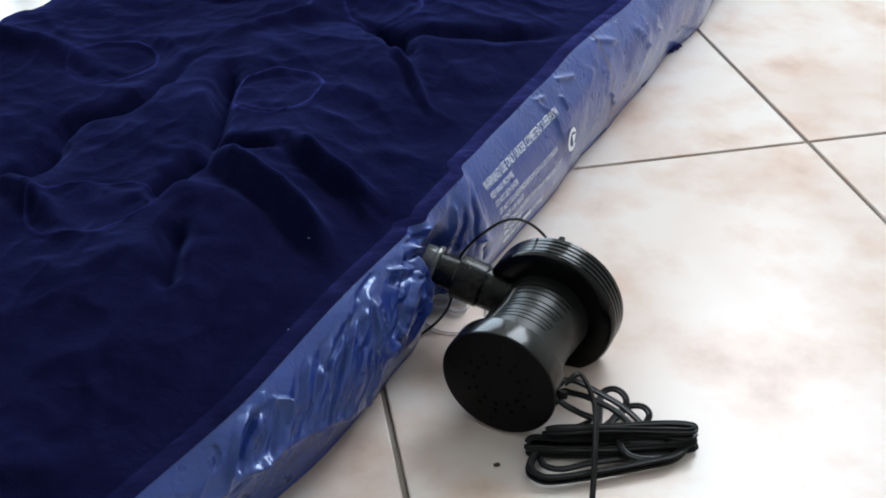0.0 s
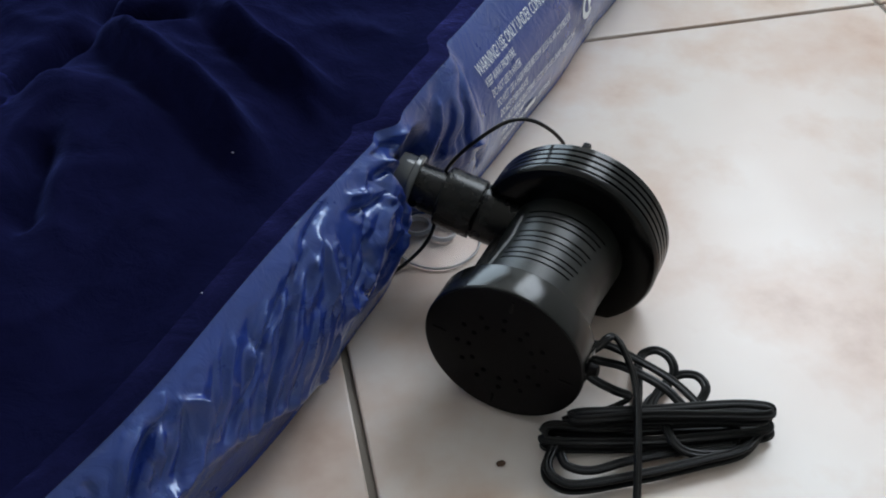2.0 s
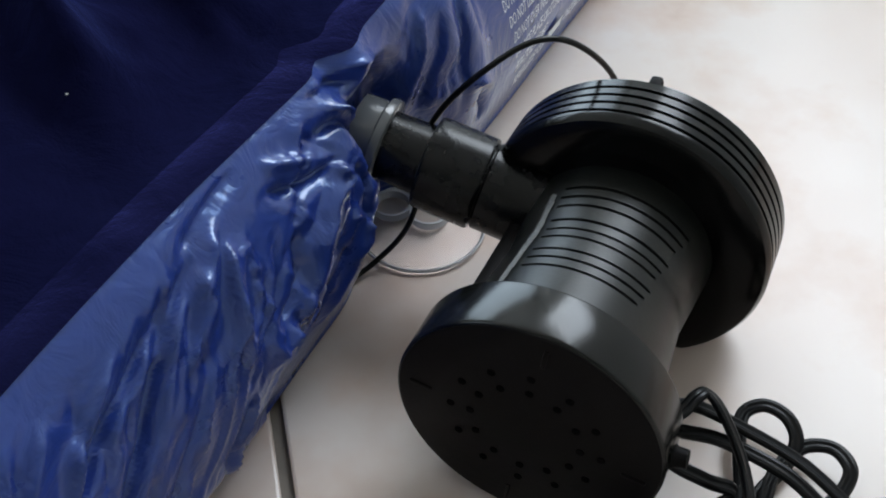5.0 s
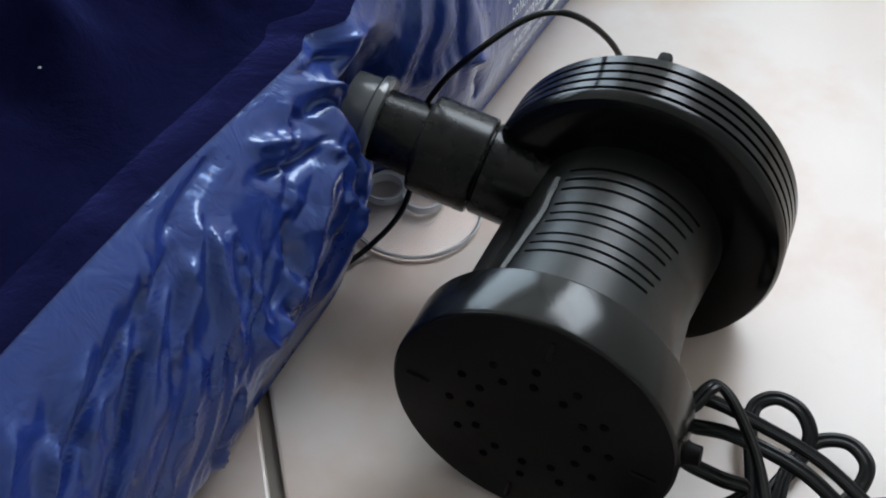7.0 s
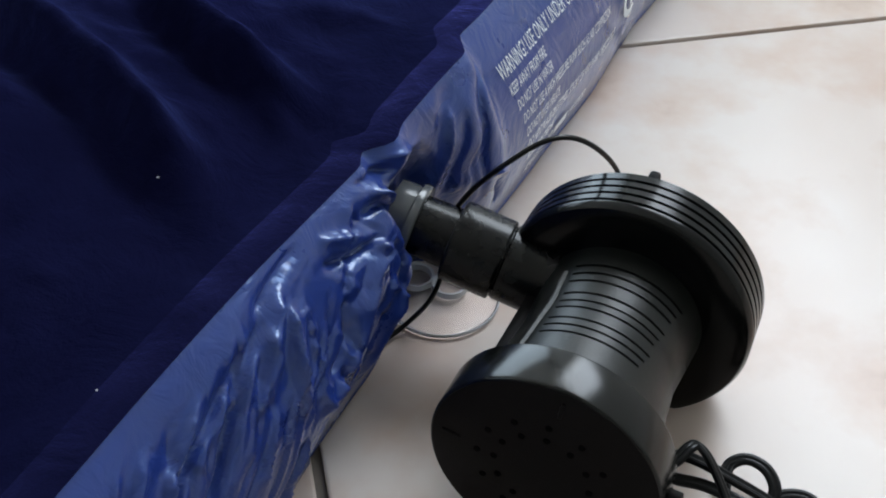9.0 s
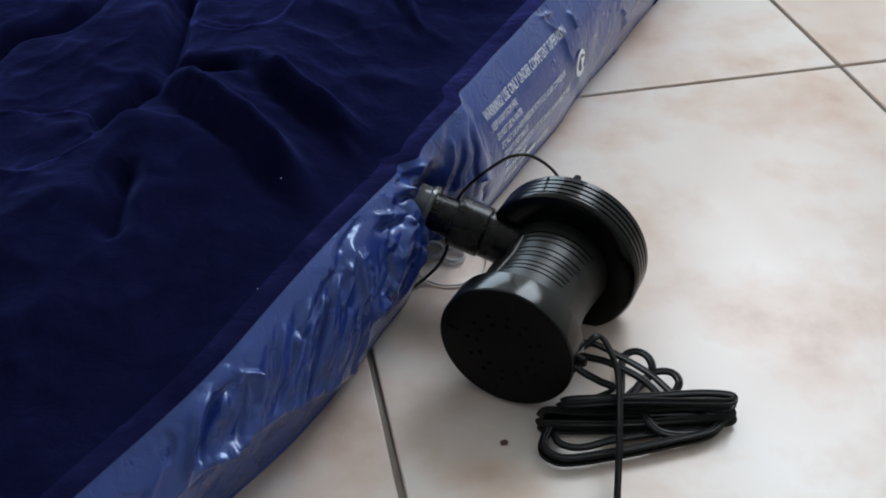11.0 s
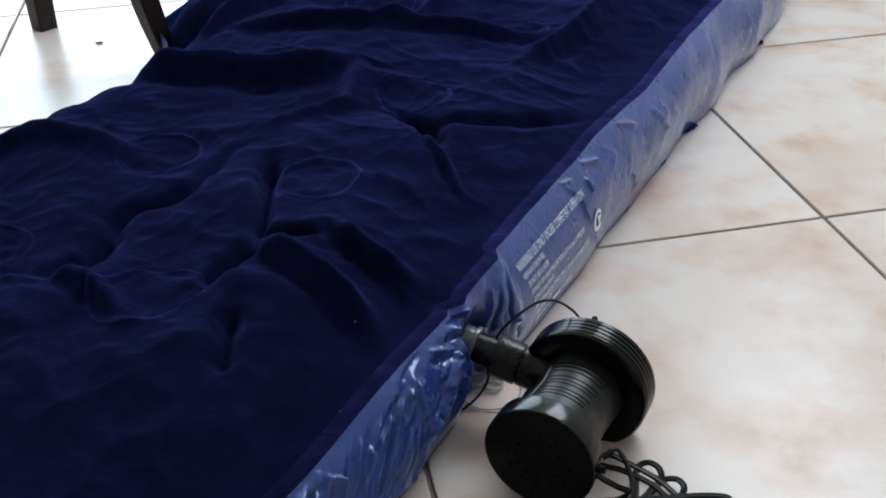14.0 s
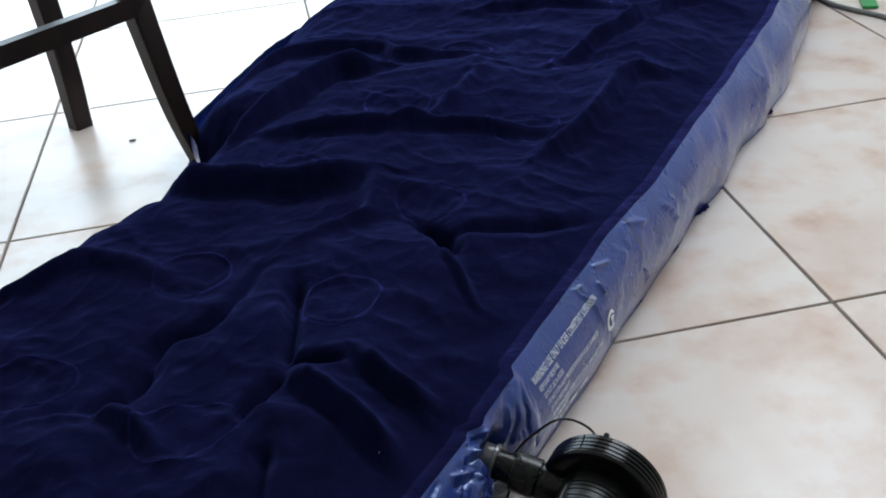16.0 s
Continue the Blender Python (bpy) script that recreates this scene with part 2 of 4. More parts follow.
wall("wall_east", [(X1, Y0, 0, X1 + 0.15, 0.25, TOP), (X1, 1.25, 0, X1 + 0.15, Y1, TOP), (X1, 0.25, 0, X1 + 0.15, 1.25, 0.95), (X1, 0.25, 1.95, X1 + 0.15, 1.25, TOP)],
     "white painted wall with a window opening beside the tiled floor")
wall("wall_south", [(X0 - 0.15, Y0 - 0.15, 0, X1 + 0.15, Y0, TOP)], "plain white painted wall")
wall("wall_north", [(X0, Y1, 0, -2.55, Y1 + 0.15, TOP), (0.45, Y1, 0, X1 + 0.15, Y1 + 0.15, TOP), (-2.55, Y1, 2.25, 0.45, Y1 + 0.15, TOP)],
     "white painted wall with a wide balcony opening")
wall("wall_west", [(X0 - 0.15, Y0, 0, X0, -1.2, TOP), (X0 - 0.15, 0.6, 0, X0, Y1 + 0.15, TOP), (X0 - 0.15, -1.2, 0, X0, 0.6, 0.9), (X0 - 0.15, -1.2, 2.1, X0, 0.6, TOP)],
     "white painted wall with a window opening")
tagged(part("ceiling", box(bmesh.new(), X0 - 0.15, Y0 - 0.15, TOP, X1 + 0.15, Y1 + 0.15, TOP + 0.12), WALL, smooth=False), "plain white ceiling", "ceiling", kind="structure")
tagged(part("baseboard", box(bmesh.new(), X1 - 0.012, Y0, 0.0, X1 - 0.0005, Y1, 0.075, 0.003), TILE, smooth=False), "low tiled baseboard along the wall", "baseboard", kind="structure")

# ---- the mattress ----
# a runs along the mattress away from the camera, b across it (0 at its foot on the pump's side, negative inwards).
MO, MU, MN = Vector((-0.0421, 0.2455, 0)), Vector((0.6195, 0.785, 0)), Vector((0.785, -0.6195, 0))
A0, A1 = -1.12, 0.84


def sstep(x, e0, e1):
    t = min(1, max(0, (x - e0) / (e1 - e0)))
    return t * t * (3 - 2 * t)


def vstep(x, e0, e1):
    t = np.clip((x - e0) / (e1 - e0), 0, 1)
    return t * t * (3 - 2 * t)


GRAD = np.random.RandomState(7).uniform(0, 2 * np.pi, 4096)


def rough2(x, y, seed=0):
    """Smooth gradient noise over arrays, about -0.7 to 0.7."""
    xi, yi = np.floor(x).astype(int), np.floor(y).astype(int)
    fx, fy = x - xi, y - yi
    u, v = fx * fx * fx * (fx * (fx * 6 - 15) + 10), fy * fy * fy * (fy * (fy * 6 - 15) + 10)

    def corner(dx, dy):
        g = GRAD[((xi + dx) * 73 + (yi + dy) * 947 + seed * 131) % 4096]
        return np.cos(g) * (fx - dx) + np.sin(g) * (fy - dy)

    return (corner(0, 0) * (1 - u) + corner(1, 0) * u) * (1 - v) + (corner(0, 1) * (1 - u) + corner(1, 1) * u) * v


def foot_b(a):
    """Where the side meets the floor."""
    return -0.030 * math.exp(-((a + 0.557) / 0.024) ** 2) - 0.010 * sstep(a, -0.44, -0.62) - 0.034 * sstep(a, -0.66, -1.0) + 0.010 * sstep(a, -0.25, 0.1) + 0.008 * sstep(a, 0.1, 0.3) - 0.045 * sstep(a, 0.4, 0.8) + 0.002 + 0.006 * noise.noise(Vector((a * 9, 0.3, 0)))


def seam_b(a):
    return -0.0110 - 0.009 * sstep(a, -0.516, -0.500) * (1 - sstep(a, -0.32, -0.12)) - 0.004 * sstep(a, -0.5, -0.62) - 0.012 * sstep(a, 0.3, 0.8) - 0.02 * sstep(a, -0.72, -1.0) + 0.003 * noise.noise(Vector((a * 14, 4.1, 0))) + 0.003 * math.exp(-((a + 0.576) / 0.006) ** 2) - 0.004 * math.exp(-((a + 0.588) / 0.005) ** 2)


def seam_z(a):
    return 0.1000 + 0.006 * noise.noise(Vector((a * 7, 1.7, 0))) + 0.010 * sstep(a, 0.0, 0.6) - 0.0035 * sstep(a, -0.50, -0.60)


def left_b(a):
    return -0.606 - 0.120 * sstep(a, -0.23, -0.09) - 0.07 * sstep(a, -0.1, 0.3) + 0.012 * noise.noise(Vector((a * 6, 8.2, 0)))


RINGS = [(-0.493 + 0.204 * k + 0.006 * math.sin(5 * k), b + 0.008 * math.cos(3 * k + b)) for k in range(-3, 7) for b in (-0.198, -0.370)]
# folds of the flocked top: height, half width, how lopsided, and the line that each one follows
NEAR_FOLDS = [
    (-0.017, 0.012, 0.0, [(-0.480, -0.247), (-0.530, -0.220), (-0.589, -0.184)]),
    (-0.014, 0.010, 0.0, [(-0.588, -0.182), (-0.573, -0.163), (-0.563, -0.141)]),
    (-0.016, 0.012, 0.0, [(-0.594, -0.180), (-0.634, -0.176), (-0.667, -0.173)]),
    (-0.012, 0.012, 0.0, [(-0.682, -0.137), (-0.712, -0.119), (-0.740, -0.104)]),
    (0.012, 0.014, 0.9, [(-0.600, -0.169), (-0.620, -0.121), (-0.640, -0.059), (-0.664, -0.022)]),
    (0.010, 0.012, 0.9, [(-0.552, -0.134), (-0.568, -0.099), (-0.585, -0.057), (-0.609, -0.024)]),
    (-0.014, 0.014, 0.0, [(-0.718, -0.330), (-0.697, -0.292), (-0.657, -0.291), (-0.596, -0.317), (-0.554, -0.290), (-0.470, -0.295)]),
    (0.009, 0.013, 0.5, [(-0.726, -0.321), (-0.702, -0.288), (-0.706, -0.245), (-0.725, -0.206)]),
]
MID_FOLDS = [
    (-0.024, 0.014, 0.0, [(-0.337, -0.198), (-0.352, -0.156), (-0.376, -0.127)]),
    (0.006, 0.006, 0.5, [(-0.377, -0.143), (-0.409, -0.100), (-0.440, -0.069)]),
    (-0.010, 0.014, 0.0, [(-0.344, -0.160), (-0.300, -0.100), (-0.255, -0.030)]),
    (0.016, 0.022, 0.9, [(-0.345, -0.540), (-0.335, -0.468), (-0.317, -0.421), (-0.307, -0.356), (-0.276, -0.288)]),
    (0.008, 0.016, 0.5, [(-0.276, -0.288), (-0.350, -0.265), (-0.426, -0.297)]),
    (0.012, 0.016, 0.8, [(-0.228, -0.475), (-0.179, -0.355), (-0.133, -0.267), (-0.079, -0.153)]),
    (0.008, 0.014, 0.5, [(0.034, -0.305), (-0.099, -0.299), (-0.182, -0.325)]),
    (0.009, 0.018, 0.6, [(-0.600, -0.560), (-0.582, -0.520), (-0.527, -0.460), (-0.508, -0.362)]),
]
FAR_FOLDS = [
    (0.011, 0.016, 0.7, [(-0.059, -0.652), (0.053, -0.624), (0.100, -0.502), (0.070, -0.436), (0.101, -0.331)]),
    (0.017, 0.020, 1.0, [(-0.267, -0.524), (-0.138, -0.511), (-0.027, -0.495), (0.009, -0.439)]),
    (0.013, 0.016, 0.8, [(-0.158, -0.136), (-0.068, -0.119), (0.061, -0.112), (0.110, -0.070)]),
    (0.012, 0.015, 0.8, [(0.096, -0.226), (0.227, -0.192), (0.352, -0.147), (0.416, -0.090)]),
    (0.010, 0.015, 0.7, [(0.270, -0.430), (0.306, -0.347), (0.328, -0.229)]),
    (0.010, 0.016, 0.7, [(0.400, -0.660), (0.430, -0.500), (0.410, -0.340), (0.460, -0.200)]),
]


def fold(a, b, line):
    """Distance from the line, signed by its side, and 0 to 1 along it."""
    p = spline([(q[0], q[1], 0) for q in line], 5)
    best, side, along = np.full(a.shape, 9.0), np.zeros(a.shape), np.zeros(a.shape)
    n = len(p) - 1
    for k in range(n):
        dx, dy = p[k + 1].x - p[k].x, p[k + 1].y - p[k].y
        t = np.clip(((a - p[k].x) * dx + (b - p[k].y) * dy) / (dx * dx + dy * dy + 1e-12), 0, 1)
        ex, ey = a - p[k].x - t * dx, b - p[k].y - t * dy
        d = np.hypot(ex, ey)
        hit = d < best
        best = np.where(hit, d, best)
        side = np.where(hit, np.sign(dx * ey - dy * ex), side)
        along = np.where(hit, (k + t) / n, along)
    return best * side, along


def top_heights(a, b, s, lft, hz):
    """Heights of the flocked top over arrays of a and b."""
    d = s - b
    far = vstep(d, 0.0125, 0.060)
    z = hz + 0.022 * vstep(d, 0.0, 0.15)
    wa, wb = a + 0.02 * rough2(a * 6, b * 6, 5), b + 0.02 * rough2(a * 6, b * 6, 9)
    z += far * (0.020 * rough2(wa * 4.5, wb * 4.0, 1) + 0.006 * rough2(wa * 10, wb * 7, 2) + 0.0022 * rough2(wa * 27, wb * 19, 3) + 0.0010 * rough2(wa * 60, wb * 45, 13))
    z += far * (0.006 * (1 - np.sqrt(rough2(wa * 7, wb * 4, 4) ** 2 + 0.0006) * 1.5).clip(0, 1) ** 5 - 0.002)
    z += far * (0.0032 * (1 - np.sqrt(rough2(wa * 15, wb * 10, 6) ** 2 + 0.0008) * 1.5).clip(0, 1) ** 7 + 0.0016 * (1 - np.sqrt(rough2(wb * 34, wa * 22, 16) ** 2 + 0.001) * 1.6).clip(0, 1) ** 6)
    for ra, rb in RINGS:
        q = np.hypot((a - ra), (b - rb) * 1.05)
        q = q + 0.006 * rough2(a * 25 + ra * 40, b * 25, 8)
        z -= 0.008 * np.exp(-(q / 0.05) ** 2)
        z += 0.0010 * np.exp(-((q - 0.038) / 0.0030) ** 2) - 0.0008 * np.exp(-((q - 0.032) / 0.004) ** 2)
    for amp, wid, lop, line in NEAR_FOLDS + MID_FOLDS + FAR_FOLDS:
        q, t = fold(wa, wb, line)
        q = q / (wid * 0.70)
        fade = np.minimum(1, np.minimum(t, 1 - t) * 4 + 0.25)
        z += 1.3 * amp * fade * (np.exp(-q * q) - lop * q * np.exp(-q * q / 1.6)) * far
    e = vstep(b, lft, lft + 0.17)
    z -= 0.055 * np.exp(-((a + 0.17) / 0.035) ** 2) * vstep(b, -0.50, -0.60)
    return np.where(e < 1, z * np.sqrt(np.maximum(0, 1 - (1 - e) ** 2)), z)


def on_mat(a, b, z):
    return MO + MU * a + MN * b + Vector((0, 0, z))


mattress = empty("air_mattress", Matrix.Translation((0, 0, 0)), "half-inflated wrinkled navy air mattress with shiny blue vinyl side", "air mattress")
na, nb = 760, 270
av = np.linspace(A0, A1, na + 1)
sv, lv, hv = (np.array([fn(float(a)) for a in av])[:, None] for fn in (seam_b, left_b, seam_z))
bb = sv + (lv - sv) * np.linspace(0, 1, nb + 1)[None, :]
aa = av[:, None] + 0 * bb
ends = np.clip(np.minimum((aa - A0) / 0.08, (A1 - aa) / 0.08), 0, 1)
zz = np.maximum(0.004, top_heights(aa, bb, sv + 0 * bb, lv + 0 * bb, hv + 0 * bb) * np.sqrt(1 - (1 - ends) ** 2))
xyz = np.array(MO)[None, None] + aa[..., None] * np.array(MU) + bb[..., None] * np.array(MN) + zz[..., None] * np.array((0, 0, 1.0))
ids = np.arange((na + 1) * (nb + 1)).reshape(na + 1, nb + 1)
quads = np.stack([ids[:-1, :-1], ids[:-1, 1:], ids[1:, 1:], ids[1:, :-1]], -1).reshape(-1, 4)
me = bpy.data.meshes.new("flocked_top")
me.from_pydata(xyz.reshape(-1, 3).tolist(), [], quads.tolist())
me.materials.append(VELVET)
for p in me.polygons:
    p.use_smooth = True
ob = new("flocked_top", me)
ob.parent = mattress
ob["label"] = "navy velvet-like flocked top with weld rings and creases"

# welded rings pressed into the top
for ra, rb in RINGS:
    th = np.linspace(0, 2 * np.pi, 73)
    rows = []
    for w in (-0.0016, 0.0, 0.0016):
        q = 0.038 + w + 0.004 * np.sin(2 * th + 9 * ra) + 0.0022 * np.sin(3 * th + 5 * rb)
        pa, pb = ra + q * np.cos(th), rb + q * np.sin(th)
        s0, l0, h0 = (np.array([fn(float(x)) for x in pa]) for fn in (seam_b, left_b, seam_z))
        rows.append([on_mat(x, y, h) for x, y, h in zip(pa, pb, top_heights(pa, pb, s0, l0, h0) + (0.0007 if w == 0 else 0.0002))])
    if max(rows[1][k].z for k in range(73)) > 0.02 and A0 + 0.1 < ra < A1 - 0.1:
        bm = bmesh.new()
        grid_mesh(bm, rows)
        bmesh.ops.recalc_face_normals(bm, faces=bm.faces)
        part("weld_ring", bm, WELDED, mattress)

# the vinyl side towards the chair
bm = bmesh.new()
grid_mesh(bm, [[on_mat(a, left_b(a) + 0.022 - 0.034 * sstep(a, -0.16, -0.05) * math.sin(math.pi * (0.12 + 0.72 * t)) + 0.003 * noise.noise(Vector((a * 30, t * 3, 6))), 0.062 * t + 0.001) for t in np.linspace(0, 1, 12)] for a in np.linspace(-0.16, A1 - 0.06, 220)])
bmesh.ops.recalc_face_normals(bm, faces=bm.faces)
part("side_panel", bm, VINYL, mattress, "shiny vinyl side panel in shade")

VALVE_A, VALVE_T = -0.576, 0.36


rs = random.Random(21)
# folds of the vinyl: height, half width, line in (a, t)
LONG_FOLDS = [  # long valleys and the thin ridges beside them
    (-0.0050, 0.0050, 0.5, [(-0.662, 0.08), (-0.686, 0.20), (-0.706, 0.39), (-0.724, 0.57), (-0.734, 0.72)]),
    (-0.0040, 0.0045, 0.4, [(-0.682, 0.14), (-0.700, 0.20), (-0.720, 0.27), (-0.742, 0.40), (-0.756, 0.50)]),
    (0.0042, 0.0040, -0.4, [(-0.659, 0.14), (-0.664, 0.25), (-0.669, 0.36), (-0.670, 0.54)]),
    (0.0036, 0.0040, -0.4, [(-0.670, 0.14), (-0.677, 0.26), (-0.690, 0.36)]),
    (0.0036, 0.0040, -0.3, [(-0.678, 0.06), (-0.686, 0.20), (-0.695, 0.26)]),
    (0.0036, 0.0038, -0.4, [(-0.704, 0.13), (-0.716, 0.19), (-0.728, 0.25), (-0.740, 0.38)]),
    (-0.0036, 0.0042, 0.3, [(-0.640, 0.03), (-0.656, 0.06), (-0.672, 0.09)]),
    (0.0030, 0.0045, -0.3, [(-0.724, 0.10), (-0.738, 0.20), (-0.752, 0.33)]),
]
LOOP_FOLDS = [
    (0.0050, 0.0042, 0.5, [(-0.764, 0.08), (-0.757, 0.20), (-0.762, 0.33), (-0.774, 0.41), (-0.794, 0.42), (-0.806, 0.37)]),
    (-0.0060, 0.0045, 0.0, [(-0.768, 0.10), (-0.782, 0.14), (-0.794, 0.22), (-0.805, 0.34)]),
    (0.0045, 0.0050, 0.0, [(-0.776, 0.05), (-0.794, 0.10), (-0.808, 0.22), (-0.815, 0.34)]),
]
TUCK_FOLDS = [  # between the valve and the print
    (-0.0028, 0.0050, 0.3, [(-0.504, 0.06), (-0.517, 0.21), (-0.524, 0.40), (-0.526, 0.70)]),
    (-0.0024, 0.0048, 0.3, [(-0.530, 0.17), (-0.537, 0.35), (-0.541, 0.56), (-0.541, 0.75)]),
    (0.0030, 0.0045, 0.0, [(-0.536, 0.10), (-0.545, 0.30), (-0.549, 0.55)]),
    (-0.0018, 0.0046, 0.2, [(-0.521, 0.30), (-0.531, 0.50), (-0.531, 0.85)]),
    (0.0035, 0.0050, -0.3, [(-0.522, 0.55), (-0.512, 0.60), (-0.500, 0.72)]),
    (-0.0055, 0.0070, 0.0, [(-0.516, 0.64), (-0.508, 0.72), (-0.506, 0.84)]),
]
VALVE_FOLDS = [  # crumples round the valve
    (0.0030, 0.0045, 0.3, [(-0.634, 0.06), (-0.622, 0.13), (-0.612, 0.19)]),
    (-0.0045, 0.0035, 0.2, [(-0.636, 0.14), (-0.620, 0.22), (-0.604, 0.24)]),
    (0.0032, 0.0036, 0.3, [(-0.610, 0.20), (-0.607, 0.32), (-0.616, 0.34), (-0.628, 0.46)]),
    (-0.0045, 0.0034, 0.0, [(-0.604, 0.03), (-0.592, 0.08), (-0.580, 0.12)]),
    (0.0020, 0.0040, 0.0, [(-0.584, 0.04), (-0.572, 0.10), (-0.558, 0.16)]),
    (-0.0045, 0.0032, 0.0, [(-0.608, 0.14), (-0.596, 0.16), (-0.592, 0.27)]),
    (0.0045, 0.0034, 0.0, [(-0.598, 0.10), (-0.590, 0.20), (-0.592, 0.38)]),
    (-0.0040, 0.0036, 0.0, [(-0.602, 0.30), (-0.598, 0.42), (-0.606, 0.56)]),
    (0.0040, 0.0048, 0.4, [(-0.622, 0.36), (-0.632, 0.48), (-0.646, 0.58), (-0.664, 0.64)]),
    (-0.0045, 0.0050, 0.0, [(-0.632, 0.30), (-0.640, 0.42), (-0.656, 0.52)]),
    (0.0030, 0.0050, 0.0, [(-0.600, 0.50), (-0.612, 0.66), (-0.630, 0.80)]),
    (-0.0030, 0.0050, 0.0, [(-0.612, 0.52), (-0.626, 0.66), (-0.648, 0.82)]),
]
BEYOND_FOLDS = [  # beyond the print
    (0.0030, 0.0040, 0.3, [(-0.368, 0.06), (-0.361, 0.26), (-0.359, 0.44), (-0.348, 0.64)]),
    (0.0036, 0.0040, 0.0, [(-0.330, 0.02), (-0.312, 0.10), (-0.300, 0.16)]),
    (0.0040, 0.0045, 0.0, [(-0.246, 0.02), (-0.228, 0.10), (-0.206, 0.20)]),
    (0.0036, 0.0040, 0.0, [(-0.334, 0.16), (-0.337, 0.24), (-0.335, 0.32)]),
    (0.0036, 0.0040, 0.0, [(-0.246, 0.56), (-0.238, 0.68), (-0.229, 0.84)]),
    (0.0030, 0.0040, 0.0, [(-0.376, 0.02), (-0.366, 0.06), (-0.352, 0.10)]),
    (0.0036, 0.0050, 0.0, [(-0.166, 0.15), (-0.150, 0.35), (-0.140, 0.58)]),
]
GATHERS = LONG_FOLDS + LOOP_FOLDS + TUCK_FOLDS + VALVE_FOLDS + BEYOND_FOLDS
for k in range(14):
    a0 = -0.83 - 0.018 * k + rs.uniform(-0.006, 0.006)
    t0 = rs.uniform(0.03, 0.3)
    GATHERS.append((rs.choice((0.004, 0.003, -0.004)), rs.uniform(0.0045, 0.007), rs.uniform(-0.4, 0.4), [(a0, t0), (a0 - 0.022, t0 + 0.2), (a0 - 0.046, t0 + 0.45)]))
for k in range(46):
    a0, t0 = rs.uniform(-0.665, -0.580), rs.uniform(0.04, 0.6)
    da, dt = rs.uniform(-0.030, 0.010), rs.uniform(0.10, 0.28)
    GATHERS.append((rs.uniform(0.0008, 0.0022) * rs.choice((1, -1)), rs.uniform(0.0024, 0.0036), 0.2, [(a0, t0), (a0 + da * 0.55, t0 + dt * 0.5), (a0 + da, t0 + dt)]))
for k in range(40):
    a0, t0 = rs.uniform(-0.83, -0.65), rs.uniform(0.03, 0.45)
    run = rs.uniform(0.2, 0.45)
    GATHERS.append((rs.uniform(0.0006, 0.0019) * rs.choice((1, -1)), rs.uniform(0.0024, 0.0042), 0.2, [(a0, t0), (a0 - 0.085 * run * 0.5 + rs.uniform(-0.003, 0.003), t0 + run * 0.5), (a0 - 0.085 * run, t0 + run)]))
for k in range(70):
    a0, t0 = rs.uniform(-0.98, -0.63), rs.uniform(0.02, 0.75)
    run = rs.uniform(0.10, 0.32)
    GATHERS.append((rs.uniform(0.0010, 0.0026) * rs.choice((1, -1)), rs.uniform(0.0022, 0.0036), 0.3, [(a0, t0), (a0 - 0.075 * run * 0.5 + rs.uniform(-0.004, 0.004), t0 + run * 0.5), (a0 - 0.075 * run, t0 + run)]))
for k in range(5):
    a0, t0 = rs.uniform(-0.555, -0.500), rs.uniform(0.1, 0.6)
    GATHERS.append((rs.uniform(0.0006, 0.0014) * rs.choice((1, -1)), rs.uniform(0.0022, 0.0034), 0.2, [(a0, t0), (a0 - 0.006, t0 + 0.12), (a0 - 0.009, t0 + 0.26)]))
for k in range(44):
    a0 = rs.uniform(-0.30, 0.7)
    t0 = rs.uniform(0.02, 0.5)
    GATHERS.append((rs.uniform(0.0004, 0.0011) * rs.choice((1, 1, -1)), rs.uniform(0.005, 0.010), 0.2, [(a0, t0), (a0 + rs.uniform(-0.01, 0.02), t0 + 0.15), (a0 + rs.uniform(-0.02, 0.04), t0 + rs.uniform(0.22, 0.4))]))


